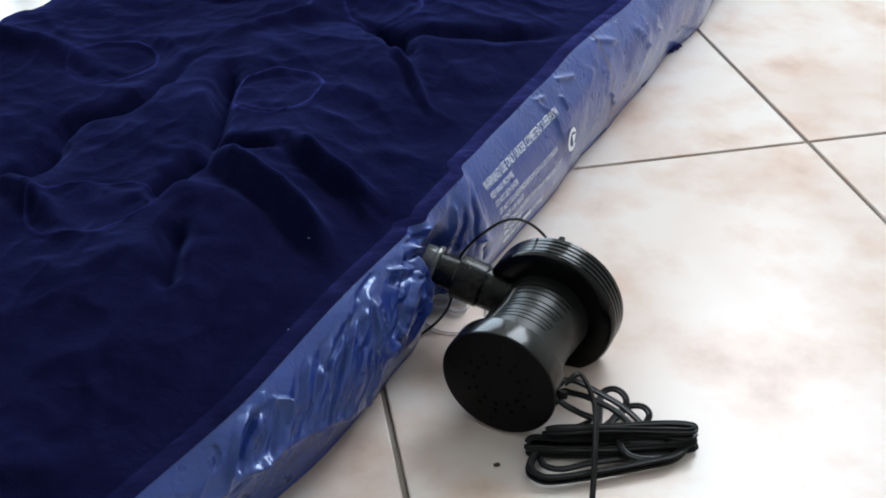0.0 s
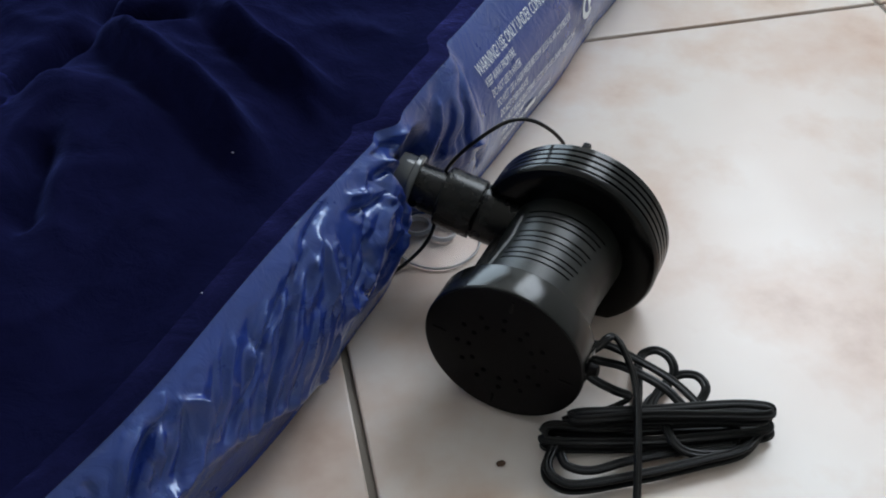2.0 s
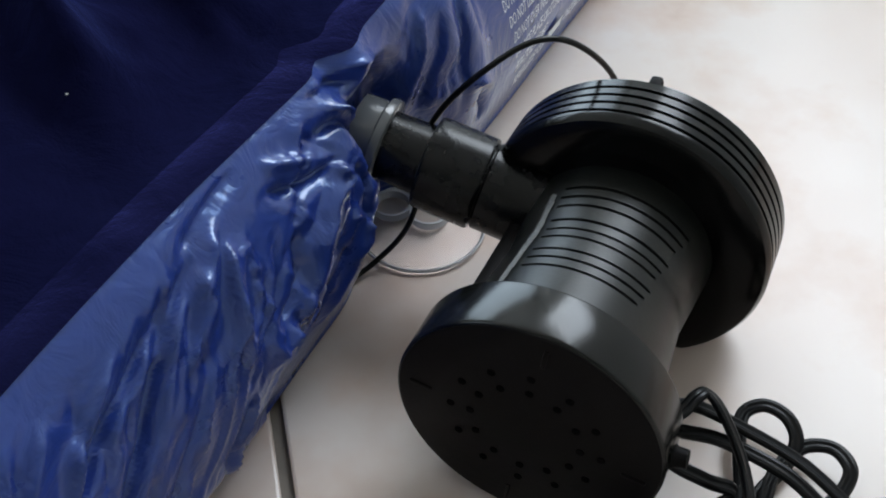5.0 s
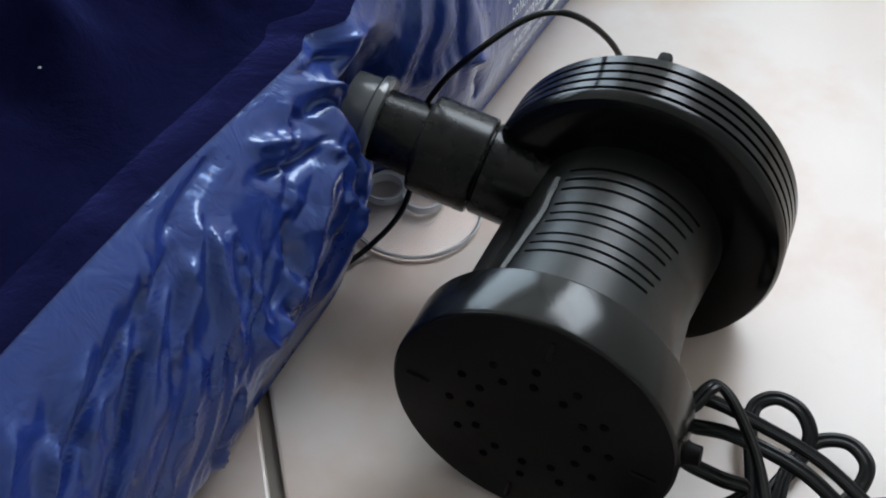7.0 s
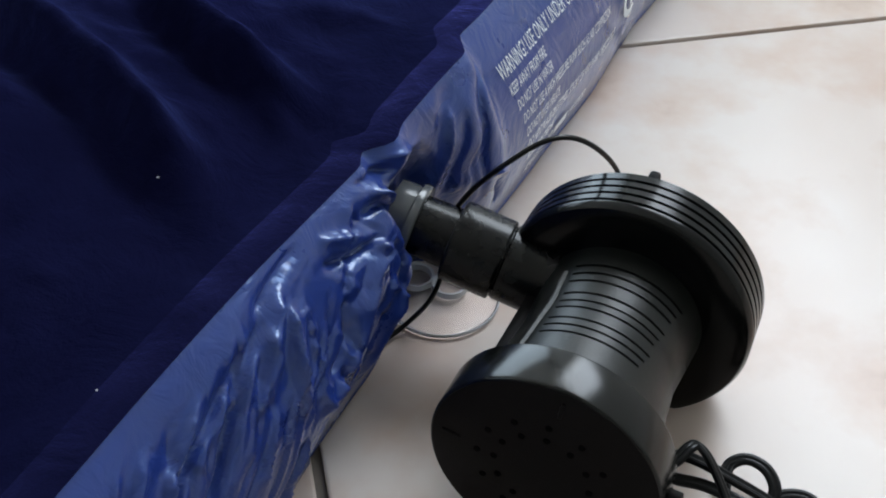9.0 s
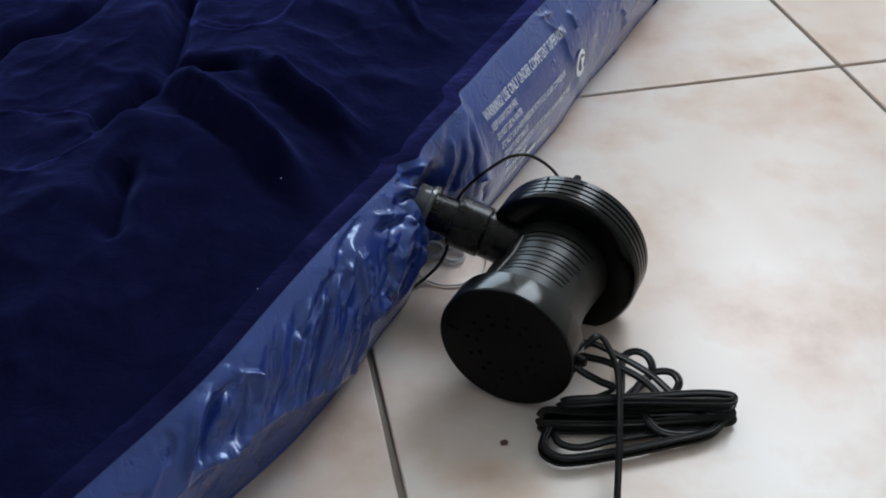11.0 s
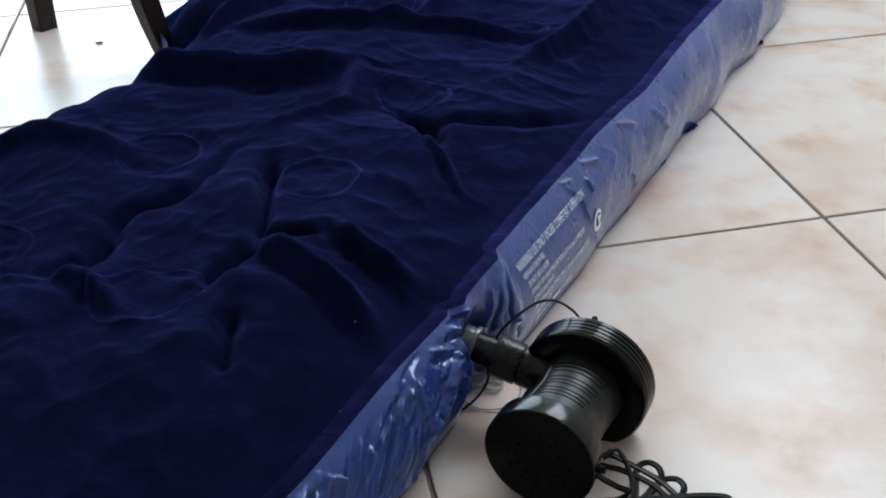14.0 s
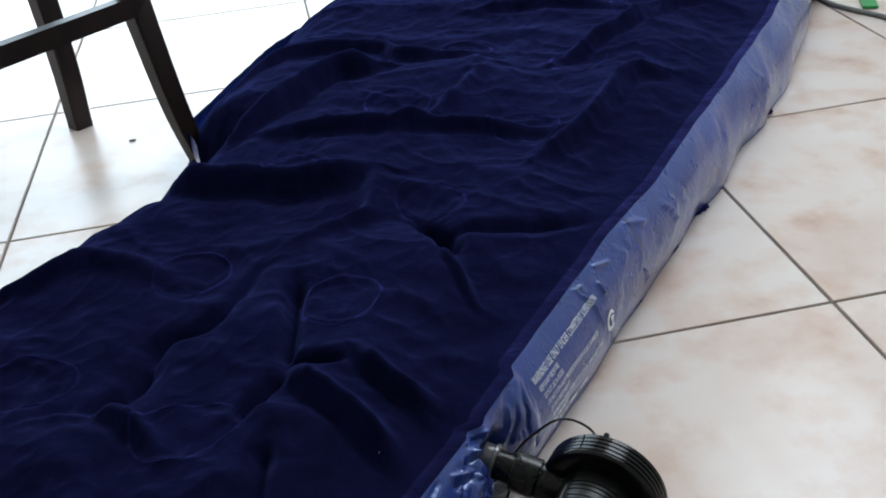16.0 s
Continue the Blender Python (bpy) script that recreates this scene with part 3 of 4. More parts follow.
def side_points(a, t, lift=0.0):
    """The vinyl side over arrays: t = 0 at the seam, 1 at the floor."""
    a, t = np.asarray(a, float), np.asarray(t, float)
    key = {float(x): (seam_b(float(x)), foot_b(float(x)), seam_z(float(x))) for x in np.unique(a)}
    s, f, h = (np.array([key[float(x)][k] for x in a.ravel()]).reshape(a.shape) for k in range(3))
    end = np.clip(np.minimum((a - A0) / 0.08, (A1 - a) / 0.08), 0, 1)
    end = np.sqrt(1 - (1 - end) ** 2)
    tc = np.clip(t, 0, 1)
    b = s + (f - s) * t + 0.016 * np.sin(np.pi * np.minimum(1, tc * 1.02)) ** 0.8
    z = h * (1 - tc) ** 0.85
    plain_zone = 1 - 0.9 * vstep(a, -0.555, -0.525) * (1 - vstep(a, -0.385, -0.355))
    wa = a + 0.004 * rough2(a * 30, t * 5, 3)
    wt = t + 0.03 * rough2(a * 24, t * 6, 12)
    out = 0.0045 * rough2(a * 10, t * 2, 21) * plain_zone
    q = (a + 0.087 * t) * 26
    out += 0.0020 * rough2(q + 0.4 * rough2(q * 0.7, t * 2, 31), t * 1.6, 22) * plain_zone
    for amp, wid, lop, line in GATHERS:
        lo, hi = min(p[0] for p in line) - 0.04, max(p[0] for p in line) + 0.04
        pick = (a > lo) & (a < hi)
        if not pick.any():
            continue
        d, along = fold(wa[pick], wt[pick] * 0.105, [(p[0], p[1] * 0.105) for p in line])
        d = d / (wid * 0.58)
        out[pick] += 1.15 * amp * np.minimum(1, np.minimum(along, 1 - along) * 5 + 0.10) * (np.exp(0.22 - 1.5 * np.sqrt(d * d + 0.02)) + lop * d * np.exp(-d * d / 2))
    # the lower edge is tucked under along one crease
    line = np.interp(a, (-1.1, -0.90, -0.802, -0.75, -0.708, -0.662, -0.62), (0.62, 0.42, 0.40, 0.57, 0.79, 0.98, 1.2)) + 0.02 * rough2(a * 20, 0 * a, 41)
    under = vstep(t, line - 0.02, line + 0.05)
    out += 0.0030 * np.exp(-((t - line + 0.03) / 0.05) ** 2) * (line < 1.0) - 0.0085 * under * np.clip((1.02 - t) / 0.2, 0, 1)
    # the pocket that the valve sits in
    da, dt = a - VALVE_A, (t - VALVE_T) * 0.1
    r = np.hypot((da - 0.004) * 0.92, dt * 0.82)
    th = np.arctan2(dt, da)
    out += 0.0012 * np.exp(-((r - 0.040) / 0.014) ** 2) * np.sin(9 * th + 90 * r + 2 * rough2(a * 40, t * 4, 51))
    out += -0.016 * np.exp(-(r / 0.0185) ** 9) + 0.0012 * np.exp(-((r - 0.025) / 0.005) ** 2) * (1 - vstep(da, -0.005, 0.012))
    out *= vstep(t, 0.0, 0.07)
    bb = b + out * 0.8 + lift
    zz = np.maximum(0.001, z * end + out * 0.62 * (1 - tc) * np.minimum(1, tc * 6) + lift * 0.7)
    return np.array(MO) + a[..., None] * np.array(MU) + bb[..., None] * np.array(MN) + zz[..., None] * np.array((0, 0, 1.0))


al = np.array(list(np.arange(A0, -0.90, 0.008)) + list(np.arange(-0.90, -0.24, 0.0012)) + list(np.arange(-0.24, A1, 0.005)) + [A1])
tl = np.linspace(0, 1, 105)
pts = side_points(al[:, None] + 0 * tl[None], tl[None] + 0 * al[:, None])
ids = np.arange(pts.shape[0] * pts.shape[1]).reshape(pts.shape[:2])
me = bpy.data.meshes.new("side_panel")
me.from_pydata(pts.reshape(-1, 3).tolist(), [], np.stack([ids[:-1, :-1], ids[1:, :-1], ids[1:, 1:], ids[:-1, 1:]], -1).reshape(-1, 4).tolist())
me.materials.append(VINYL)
for p in me.polygons:
    p.use_smooth = True
ob = new("side_panel", me)
ob.parent = mattress
ob["label"] = "shiny blue vinyl side panel, puckered round the valve"

TABS = [(-0.018, 0.018, 0.011), (-0.118, 0.012, 0.006), (0.290, 0.010, 0.009), (-0.24, 0.02, 0.006)]  # ragged bits of the bottom weld that stick out
# pressed band along the top edge and the welded edge under the side
bm = bmesh.new()
grid_mesh(bm, [[on_mat(a, seam_b(a) + 0.0012 - 0.0125 * j / 4, seam_z(a) + (0.0, 0.0006, 0.0008, 0.0008, 0.0003)[j]) for j in range(5)] for a in np.linspace(A0 + 0.09, A1 - 0.09, 500)])
bmesh.ops.recalc_face_normals(bm, faces=bm.faces)
part("seam_band", bm, BAND, mattress, "flat pressed band of navy flock along the edge")
bm = bmesh.new()
grid_mesh(bm, [[on_mat(a, foot_b(a) - 0.004, 0.0035), on_mat(a, foot_b(a) - 0.003 + (0.7 + 0.6 * noise.noise(Vector((a * 130, 2, 2)))) * sum(w * math.exp(-((a - m) / d) ** 4) for m, d, w in TABS), 0.0022)] for a in np.linspace(-0.30, A1 - 0.05, 500)])
part("bottom_weld", bm, BAND, mattress, "dark blue welded bottom edge")

# printed warning on the side panel
LINES = ["WARNING! USE ONLY UNDER COMPETENT SUPERVISION", "KEEP AWAY FROM FIRE", "DO NOT USE IN WATER", "DO NOT USE A HIGH PRESSURE PUMP SUCH AS AIR COMPRESSOR", "DO NOT OVER INFLATE",
         "DO NOT PLACE ON STONES, STICKS OR ANY SHARP OBJECTS THAT", "PUNCTURE THE MAT", "NEVER LEAVE YOUR"]


def print_on_side(verts, faces, a0, t0, squeeze=1.0):
    """Lays flat letters on the vinyl: x along the mattress, y up the panel."""
    bm = bmesh.new()
    where = side_points(np.array([a0 + v.x * squeeze for v in verts]), np.array([t0 - v.y / 0.105 for v in verts]), 0.0012)
    vs = [bm.verts.new(p) for p in where]
    for f in faces:
        try:
            bm.faces.new([vs[k] for k in f])
        except ValueError:
            pass
    return bm


for k, words in enumerate(LINES):
    tall = 0.0080 if k == 0 else 0.0056
    vs, fs = text_mesh(words, tall)
    long = max(v.x for v in vs)
    room = 0.142 if k == 0 else 0.0021 * len(words)
    part("print_line", print_on_side(vs, fs, -0.4945 + 0.0028 * k, 0.265 + 0.088 * k, room / long), PRINT, mattress, smooth=False)
vs, fs = text_mesh("UNATTENDED", 0.0056)
part("print_line", print_on_side(vs, fs, -0.4200, 0.265 + 0.088 * 7, 0.021 / max(v.x for v in vs)), PRINT, mattress, smooth=False)
bar = [Vector((0, 0, 0)), Vector((0.016, 0, 0)), Vector((0.016, 0.005, 0)), Vector((0, 0.005, 0))]
part("print_bar", print_on_side(bar, [(0, 1, 2, 3)], -0.4385, 0.265 + 0.088 * 7), PRINT, mattress, smooth=False)


def logo_shape():
    """A round mark: a ring with a triangle cut through it."""
    vs, fs = [], []
    n = 28
    for k in range(n + 1):
        a = radians(20 + 300 * k / n)
        thick = 0.0032 + 0.0035 * math.sin(math.pi * k / n)
        for r in (0.0135, 0.0135 - thick):
            vs.append(Vector((r * math.cos(a), r * 1.25 * math.sin(a), 0)))
    fs += [(2 * k, 2 * k + 2, 2 * k + 3, 2 * k + 1) for k in range(n)]
    i = len(vs)
    vs += [Vector(p) for p in ((0.0, 0.006, 0), (0.012, 0.003, 0), (0.004, -0.012, 0), (0.003, -0.004, 0))]
    fs.append((i, i + 1, i + 2, i + 3))
    return vs, fs


part("printed_mark", print_on_side([v * 0.72 for v in logo_shape()[0]], logo_shape()[1], -0.338, 0.60), PRINT, mattress, "round white printed mark", smooth=False)

# ---- the pump ----
PA = radians(52.3)
AX = Vector((math.cos(PA), math.sin(PA), -0.030)).normalized()
RT = (Vector((math.sin(PA), -math.cos(PA), 0)) + Vector((0, 0, 0.146))).cross(AX).cross(AX).normalized() * -1
UPV = RT.cross(AX)
PM = Matrix(((RT.x, UPV.x, AX.x, -0.3818), (RT.y, UPV.y, AX.y, -0.3148), (RT.z, UPV.z, AX.z, 0.0412), (0, 0, 0, 1)))
pump = empty("electric_air_pump", PM, "black plastic electric air pump lying on the floor beside the mattress", "air pump")
R1, RB, R2, F0, FT = 0.0398, 0.0290, 0.0490, 0.0820, 0.0230

part("front_cap", lathe([(0.0, 0.0), (0.0362, 0.0), (0.0388, 0.0002), (0.0394, 0.0004), (0.0397, 0.0008), (R1, 0.0014), (R1, 0.0164), (0.0397, 0.0168), (0.0392, 0.0173), (0.0383, 0.0176), (0.0332, 0.0180), (RB + 0.001, 0.0196), (0.0, 0.0196)], 96), BLACK, pump, "round black end cap with small vent holes")
face = part("cap_face", lathe([(0.0, -0.0005), (0.0300, -0.0005), (0.0304, -0.0003), (0.0384, -0.0003), (0.0389, 0.0000), (0.0390, 0.0010), (0.0, 0.0010)], 72), MATTE, pump, "matte black perforated disc")
# holes are not cut: raised near-black discs paint the shade inside them
for ring, cnt, turn in ((0.0224, 12, 20), (0.0164, 12, 20)):
    for k in range(cnt):
        a = radians(turn + 360 * k / cnt)
        bm = lathe([(0.0, -0.0007), (0.0012, -0.0007), (0.0013, -0.0003), (0.0, -0.0003)], 10)
        h = part("vent_hole_disc", bm, HOLE_SHADE, face)
        h.location = (ring * math.cos(a), ring * math.sin(a), 0)
for a in (75, 165, 255, 345):
    bm = box(bmesh.new(), -0.0007, 0.0285, -0.0008, 0.0007, 0.0355, 0.001, 0.0003)
    clip = part("moulded_rib", bm, MATTE, face)
    clip.rotation_euler = (0, 0, radians(a))

SLOTS = [0.0350 + 0.0041 * k + 0.0023 * (k // 3) for k in range(9)]


def slot_dent(r, h, ang):
    if r < RB * 0.8:
        return r
    ang = (ang + 360) % 360
    grp = min(range(len(SLOTS)), key=lambda k: abs(SLOTS[k] - h))
    lo, hi = (46, 42, 35)[grp // 3] - 2.5 * (grp % 3), 115
    if abs(SLOTS[grp] - h) < 0.00051 and lo < ang < hi:
        return r - 0.0022
    return r


hs = sorted({0.0190, F0 + 0.002} | {round(s + d, 5) for s in SLOTS for d in (-0.00056, -0.00046, 0.00046, 0.00056)})
prof = [(RB + 0.0028 * abs(h - 0.055) / 0.035, h) for h in hs]
part("body", lathe(prof, 144, dent=slot_dent), SATIN, pump, "slotted black motor housing")

prof = [(RB - 0.002, F0 + 0.001), (RB + 0.0035, F0 + 0.0005), (R2 - 0.006, F0 - 0.0008), (R2 - 0.0012, F0 + 0.0008), (R2, F0 + 0.003)]
for k in range(4):
    h = F0 + 0.0045 + 0.0044 * k
    prof += [(R2, h), (R2 - 0.0016, h + 0.0004), (R2 - 0.0016, h + 0.0012), (R2, h + 0.0016)]
prof += [(R2, F0 + FT), (R2 - 0.002, F0 + FT + 0.002), (RB - 0.002, F0 + FT + 0.003)]
bm = lathe(prof, 110, -90, 153)
for ang in (-90, 153):
    c, q = math.cos(radians(ang)), math.sin(radians(ang))
    bm.faces.new([bm.verts.new((r * c, r * q, h)) for r, h in prof + [(RB - 0.004, F0 + 0.012)]])
bmesh.ops.remove_doubles(bm, verts=bm.verts, dist=0.00001)
bmesh.ops.recalc_face_normals(bm, faces=bm.faces)
part("fan_housing", bm, GLOSS, pump, "ribbed glossy black fan housing")
part("back_cover", lathe([(0.0, F0 + 0.004), (0.034, F0 + 0.004), (0.0345, F0 + FT + 0.001), (0.032, F0 + FT + 0.004), (0.0, F0 + FT + 0.004)], 64), MATTE, pump)
bm = box(bmesh.new(), -0.0022, R2 - 0.005, F0 + FT - 0.001, 0.0022, R2 + 0.0002, F0 + FT + 0.005, 0.0014)
part("latch", bm, MATTE, pump).rotation_euler = (0, 0, radians(-7))
bm = bmesh.new()
rows = []
for k in range(40):
    h, ang = 0.020 + 0.050 * k / 39, radians(121)
    w = 0.0012 + 0.0014 * abs(noise.noise(Vector((k * 0.6, 3.3, 0))))
    p = Vector((math.cos(ang), math.sin(ang), 0)) * (RB + 0.0004 + 0.0028 * abs(h - 0.055) / 0.035) + Vector((0, 0, h))
    side = Vector((-math.sin(ang), math.cos(ang), 0))
    rows.append([p - side * w, p + Vector((math.cos(ang), math.sin(ang), 0)) * 0.0006 * (1 + noise.noise(Vector((k, 0, 0)))), p + side * w])
grid_mesh(bm, rows)
part("mould_seam", bm, SCUFF, pump, "pale scuffed mould seam")
bm = box(bmesh.new(), -0.0318, -0.010, 0.018, -0.0255, 0.013, 0.070, 0.002)
part("side_plate", bm, MATTE, pump)
bm = lathe([(0.0, 0), (0.0038, 0), (0.0038, 0.0025), (0.0030, 0.0035), (0.0026, 0.0066), (0.0, 0.0068)], 20)
sr = part("strain_relief", bm, MATTE, pump)
sr.matrix_local = pose(R1 - 0.003, -0.006, 0.009, 0, 90, 0)

# outlet, collar, nozzle and valve, one behind the other on the way into the mattress
N0, N1 = Vector((-0.3425, -0.2375, 0.0402)), Vector((-0.3985, -0.2015, 0.0555))
NQ = (N1 - N0).to_track_quat("Z", "Y").to_matrix().to_4x4()
pinv = PM.inverted()


def on_nozzle(name, profile, material, label="", steps=40):
    ob = part(name, lathe(profile, steps), material, pump, label)
    ob.matrix_local = pinv @ Matrix.Translation(N0) @ NQ
    return ob


on_nozzle("outlet_tube", [(0.0, -0.010), (0.0152, -0.010), (0.0152, 0.0315), (0.0144, 0.0322), (0.0144, 0.034), (0.0, 0.034)], PIPE, "black outlet tube")
on_nozzle("collar", [(0.0, 0.0325), (0.0152, 0.0325), (0.0159, 0.0328), (0.0162, 0.0334), (0.0162, 0.0338), (0.0162, 0.0520), (0.0162, 0.0524), (0.0158, 0.0532), (0.0148, 0.0536), (0.0, 0.0536)], PIPE, "black screw collar")
on_nozzle("nozzle", [(0.0, 0.053), (0.0126, 0.053), (0.0120, 0.0640), (0.0118, 0.0760), (0.0, 0.0762)], PIPE, "black tapered nozzle")
valve = tagged(part("valve", lathe([(0.0122, 0.0), (0.0148, 0.0), (0.0156, 0.0004), (0.0159, 0.0012), (0.0158, 0.0032), (0.0152, 0.0038), (0.0142, 0.0040), (0.0140, 0.012), (0.0122, 0.012)], 48), GREY), "pale grey plastic valve set in the vinyl side", "valve")
valve.matrix_world = Matrix.Translation(N0) @ NQ @ Matrix.Translation((0, 0, 0.0680))

# clear valve cap lying on the floor under the nozzle
cap = empty("clear_lid", pose(-0.385, -0.188, 0.0), "clear plastic lid with two rings lying on the floor", "lid")
part("disc", lathe([(0.0, 0.0006), (0.0236, 0.0006), (0.0240, 0.0010), (0.0236, 0.0018), (0.0, 0.0018)], 56), CLEAR, cap).visible_shadow = False
part("rim", lathe([(0.0240, 0.0008), (0.0248, 0.0009), (0.0250, 0.0022), (0.0247, 0.0026), (0.0243, 0.0024), (0.0240, 0.0008)], 64), EDGE_WHITE, cap, "whitish raised rim")
for x, y, r in ((-0.009, 0.012, 0.0078), (0.004, 0.004, 0.0078)):
    o = part("ring", lathe([(r - 0.0014, 0.0018), (r - 0.0012, 0.0050), (r, 0.0052), (r + 0.0002, 0.0024)], 44), EDGE_WHITE, cap)
    o.location = (x, y, 0)

# the thin lead that runs from under the mattress over the collar to the fan housing
wire = sweep(spline([Vector(p) + Vector((0.0045, -0.0085, 0)) for p in [(-0.436, -0.203, 0.0016), (-0.4243, -0.2035, 0.0020), (-0.4085, -0.1960, 0.005), (-0.3973, -0.1950, 0.018), (-0.3915, -0.1910, 0.034), (-0.3885, -0.1880, 0.0517), (-0.3835, -0.1960, 0.0705),
                     (-0.3731, -0.2046, 0.0883), (-0.3572, -0.2049, 0.0972), (-0.3417, -0.2022, 0.0921), (-0.3242, -0.1951, 0.0709), (-0.3140, -0.1860, 0.040), (-0.3080, -0.1800, 0.010), (-0.3060, -0.1740, 0.0016)]], 12), circle_profile(0.00105, 8))
tagged(part("thin_lead", wire, CORD), "thin black lead looping over the pump nozzle", "lead")

# ---- the cord ----
cord = empty("power_cord", pose(-0.314, -0.356, 0.0), "black power cord bundled in loose loops beside the pump", "power cord")
cinv = pose(-0.314, -0.356, 0.0).inverted()
rg = random.Random(11)


def strand(points, n=10, r=0.00122):
    points = [Vector(p) + Vector((0.0038, 0.0042, 0)) + Vector((0.0010, 0.0035, 0)) * sstep(-p[1], 0.312, 0.345) for p in points]
    o = part("strand", sweep(spline([cinv @ p for p in points], n), twin_profile(r)), CORD, cord)
    return o


strand([(-0.3480, -0.3080, 0.034), (-0.3440, -0.3190, 0.033), (-0.3384, -0.3193, 0.034), (-0.3325, -0.3161, 0.036), (-0.3285, -0.3153, 0.035), (-0.3269, -0.3232, 0.034), (-0.3264, -0.3392, 0.028), (-0.3301, -0.355, 0.0245), (-0.3379, -0.378, 0.0200), (-0.3435, -0.3939, 0.014), (-0.3526, -0.4188, 0.006), (-0.362, -0.445, 0.0035)])
strand([(-0.3480, -0.3080, 0.030), (-0.3400, -0.3185, 0.026), (-0.326, -0.3244, 0.022), (-0.312, -0.3409, 0.020), (-0.3038, -0.3563, 0.0165)])
strand([(-0.3480, -0.3080, 0.026), (-0.3454, -0.3281, 0.025), (-0.3356, -0.3368, 0.020), (-0.3274, -0.340, 0.015), (-0.3398, -0.3423, 0.012), (-0.3537, -0.3424, 0.010)])
strand([(-0.3470, -0.3090, 0.030), (-0.3380, -0.3140, 0.031), (-0.3300, -0.3155, 0.029), (-0.3177, -0.3246, 0.024), (-0.3056, -0.3389, 0.020), (-0.2967, -0.3557, 0.0165)])
strand([(-0.3270, -0.3480, 0.003), (-0.3200, -0.3340, 0.004), (-0.3160, -0.3230, 0.006), (-0.3131, -0.3144, 0.008), (-0.3083, -0.3075, 0.009), (-0.3012, -0.3071, 0.010), (-0.2965, -0.313, 0.010), (-0.2968, -0.3213, 0.008), (-0.3032, -0.3283, 0.005), (-0.3145, -0.3358, 0.004), (-0.3250, -0.3450, 0.003), (-0.3380, -0.3530, 0.003)])
strand([(-0.3250, -0.3520, 0.003), (-0.3160, -0.3410, 0.004), (-0.3100, -0.3330, 0.005), (-0.3027, -0.3267, 0.006), (-0.2944, -0.3236, 0.007), (-0.2872, -0.3275, 0.008), (-0.2861, -0.3365, 0.008), (-0.291, -0.3427, 0.006), (-0.3005, -0.3476, 0.005), (-0.3130, -0.3560, 0.004)])
top = [(-0.3596, -0.3451, 0.0165), (-0.3519, -0.3451, 0.0170), (-0.321, -0.3512, 0.018), (-0.2848, -0.3572, 0.019), (-0.2689, -0.3619, 0.019), (-0.2666, -0.3647, 0.018), (-0.272, -0.3662, 0.018), (-0.2995, -0.3597, 0.018), (-0.3248, -0.3541, 0.018), (-0.3533, -0.3496, 0.017), (-0.3592, -0.3459, 0.0162)]
strand(top)
strand([(x - 0.002, y + 0.0005, z - 0.0042) for x, y, z in top])
second = [(-0.3729, -0.3472, 0.010), (-0.367, -0.3454, 0.012), (-0.3483, -0.3516, 0.012), (-0.3165, -0.355, 0.0105), (-0.2753, -0.3628, 0.0105), (-0.2674, -0.3653, 0.0100), (-0.2701, -0.3684, 0.009), (-0.2878, -0.3671, 0.009), (-0.327, -0.3619, 0.009), (-0.3689, -0.3523, 0.009), (-0.3727, -0.3480, 0.0098)]
strand(second)
strand([(x + 0.001, y - 0.0005, z - 0.0048) for x, y, z in second])
third = [(-0.3693, -0.3541, 0.004), (-0.3755, -0.3636, 0.004), (-0.3743, -0.3719, 0.004), (-0.3641, -0.3776, 0.004), (-0.3323, -0.3783, 0.004), (-0.3049, -0.3772, 0.004), (-0.2852, -0.3757, 0.004), (-0.2732, -0.3685, 0.004), (-0.2644, -0.3602, 0.004)]
strand(third)
strand([(x + 0.001, y + 0.0005, z + 0.0036) for x, y, z in third])
strand([(-0.3665, -0.3566, 0.005), (-0.365, -0.3646, 0.005), (-0.3549, -0.3694, 0.005), (-0.337, -0.3681, 0.005), (-0.3152, -0.3682, 0.005), (-0.2912, -0.370, 0.005), (-0.2852, -0.3691, 0.005), (-0.2817, -0.362, 0.007), (-0.2876, -0.3578, 0.012)])
strand([(-0.315, -0.3534, 0.012), (-0.3149, -0.3649, 0.010), (-0.3088, -0.3721, 0.008), (-0.2936, -0.3756, 0.007), (-0.2786, -0.3731, 0.006)])

# ---- the chair ----
chair = empty("chair", pose(-0.81, 0.60, 0), "dark-stained wooden chair standing on the tiles beside the mattress", "chair")
kinv = chair.matrix_world.inverted()


def leg(foot, knee, top, w0=0.030, w1=0.036):
    path = spline([foot, knee, top], 8)
    bm = bmesh.new()
    rows, n = [], len(path) - 1
    for i, p in enumerate(path):
        w = (w0 + (w1 - w0) * i / n) / 2
        d1, d2 = Vector((-0.62, 0.785, 0)) * w, Vector((0.785, 0.62, 0)) * w
        c = 0.82
        rows.append([kinv @ (p + d1 * s + d2 * t) for s, t in ((1, c), (c, 1), (-c, 1), (-1, c), (-1, -c), (-c, -1), (c, -1), (1, -c))])
    vs = grid_mesh(bm, rows, close_v=True)
    bm.faces.new(list(reversed(vs[0])))
    bm.faces.new(vs[-1])
    bmesh.ops.recalc_face_normals(bm, faces=bm.faces)
    return part("leg", bm, WOOD, chair, smooth=False)


G1, G2, G3 = Vector((-0.849, 0.823, 0)), Vector((-0.646, 0.572, 0)), Vector((-0.97, 0.33, 0))
G4 = G1 + G3 - G2
leg(G1, G1 + Vector((0.000, 0.0, 0.14)), G1 + Vector((-0.020, 0.015, 0.44)))
leg(G2, G2 + Vector((-0.029, 0.015, 0.13)), G2 + Vector((-0.068, 0.030, 0.44)), 0.023, 0.036)
leg(G3, G3 + Vector((0.0, 0, 0.14)), G3 + Vector((0.02, 0.0, 0.44)))
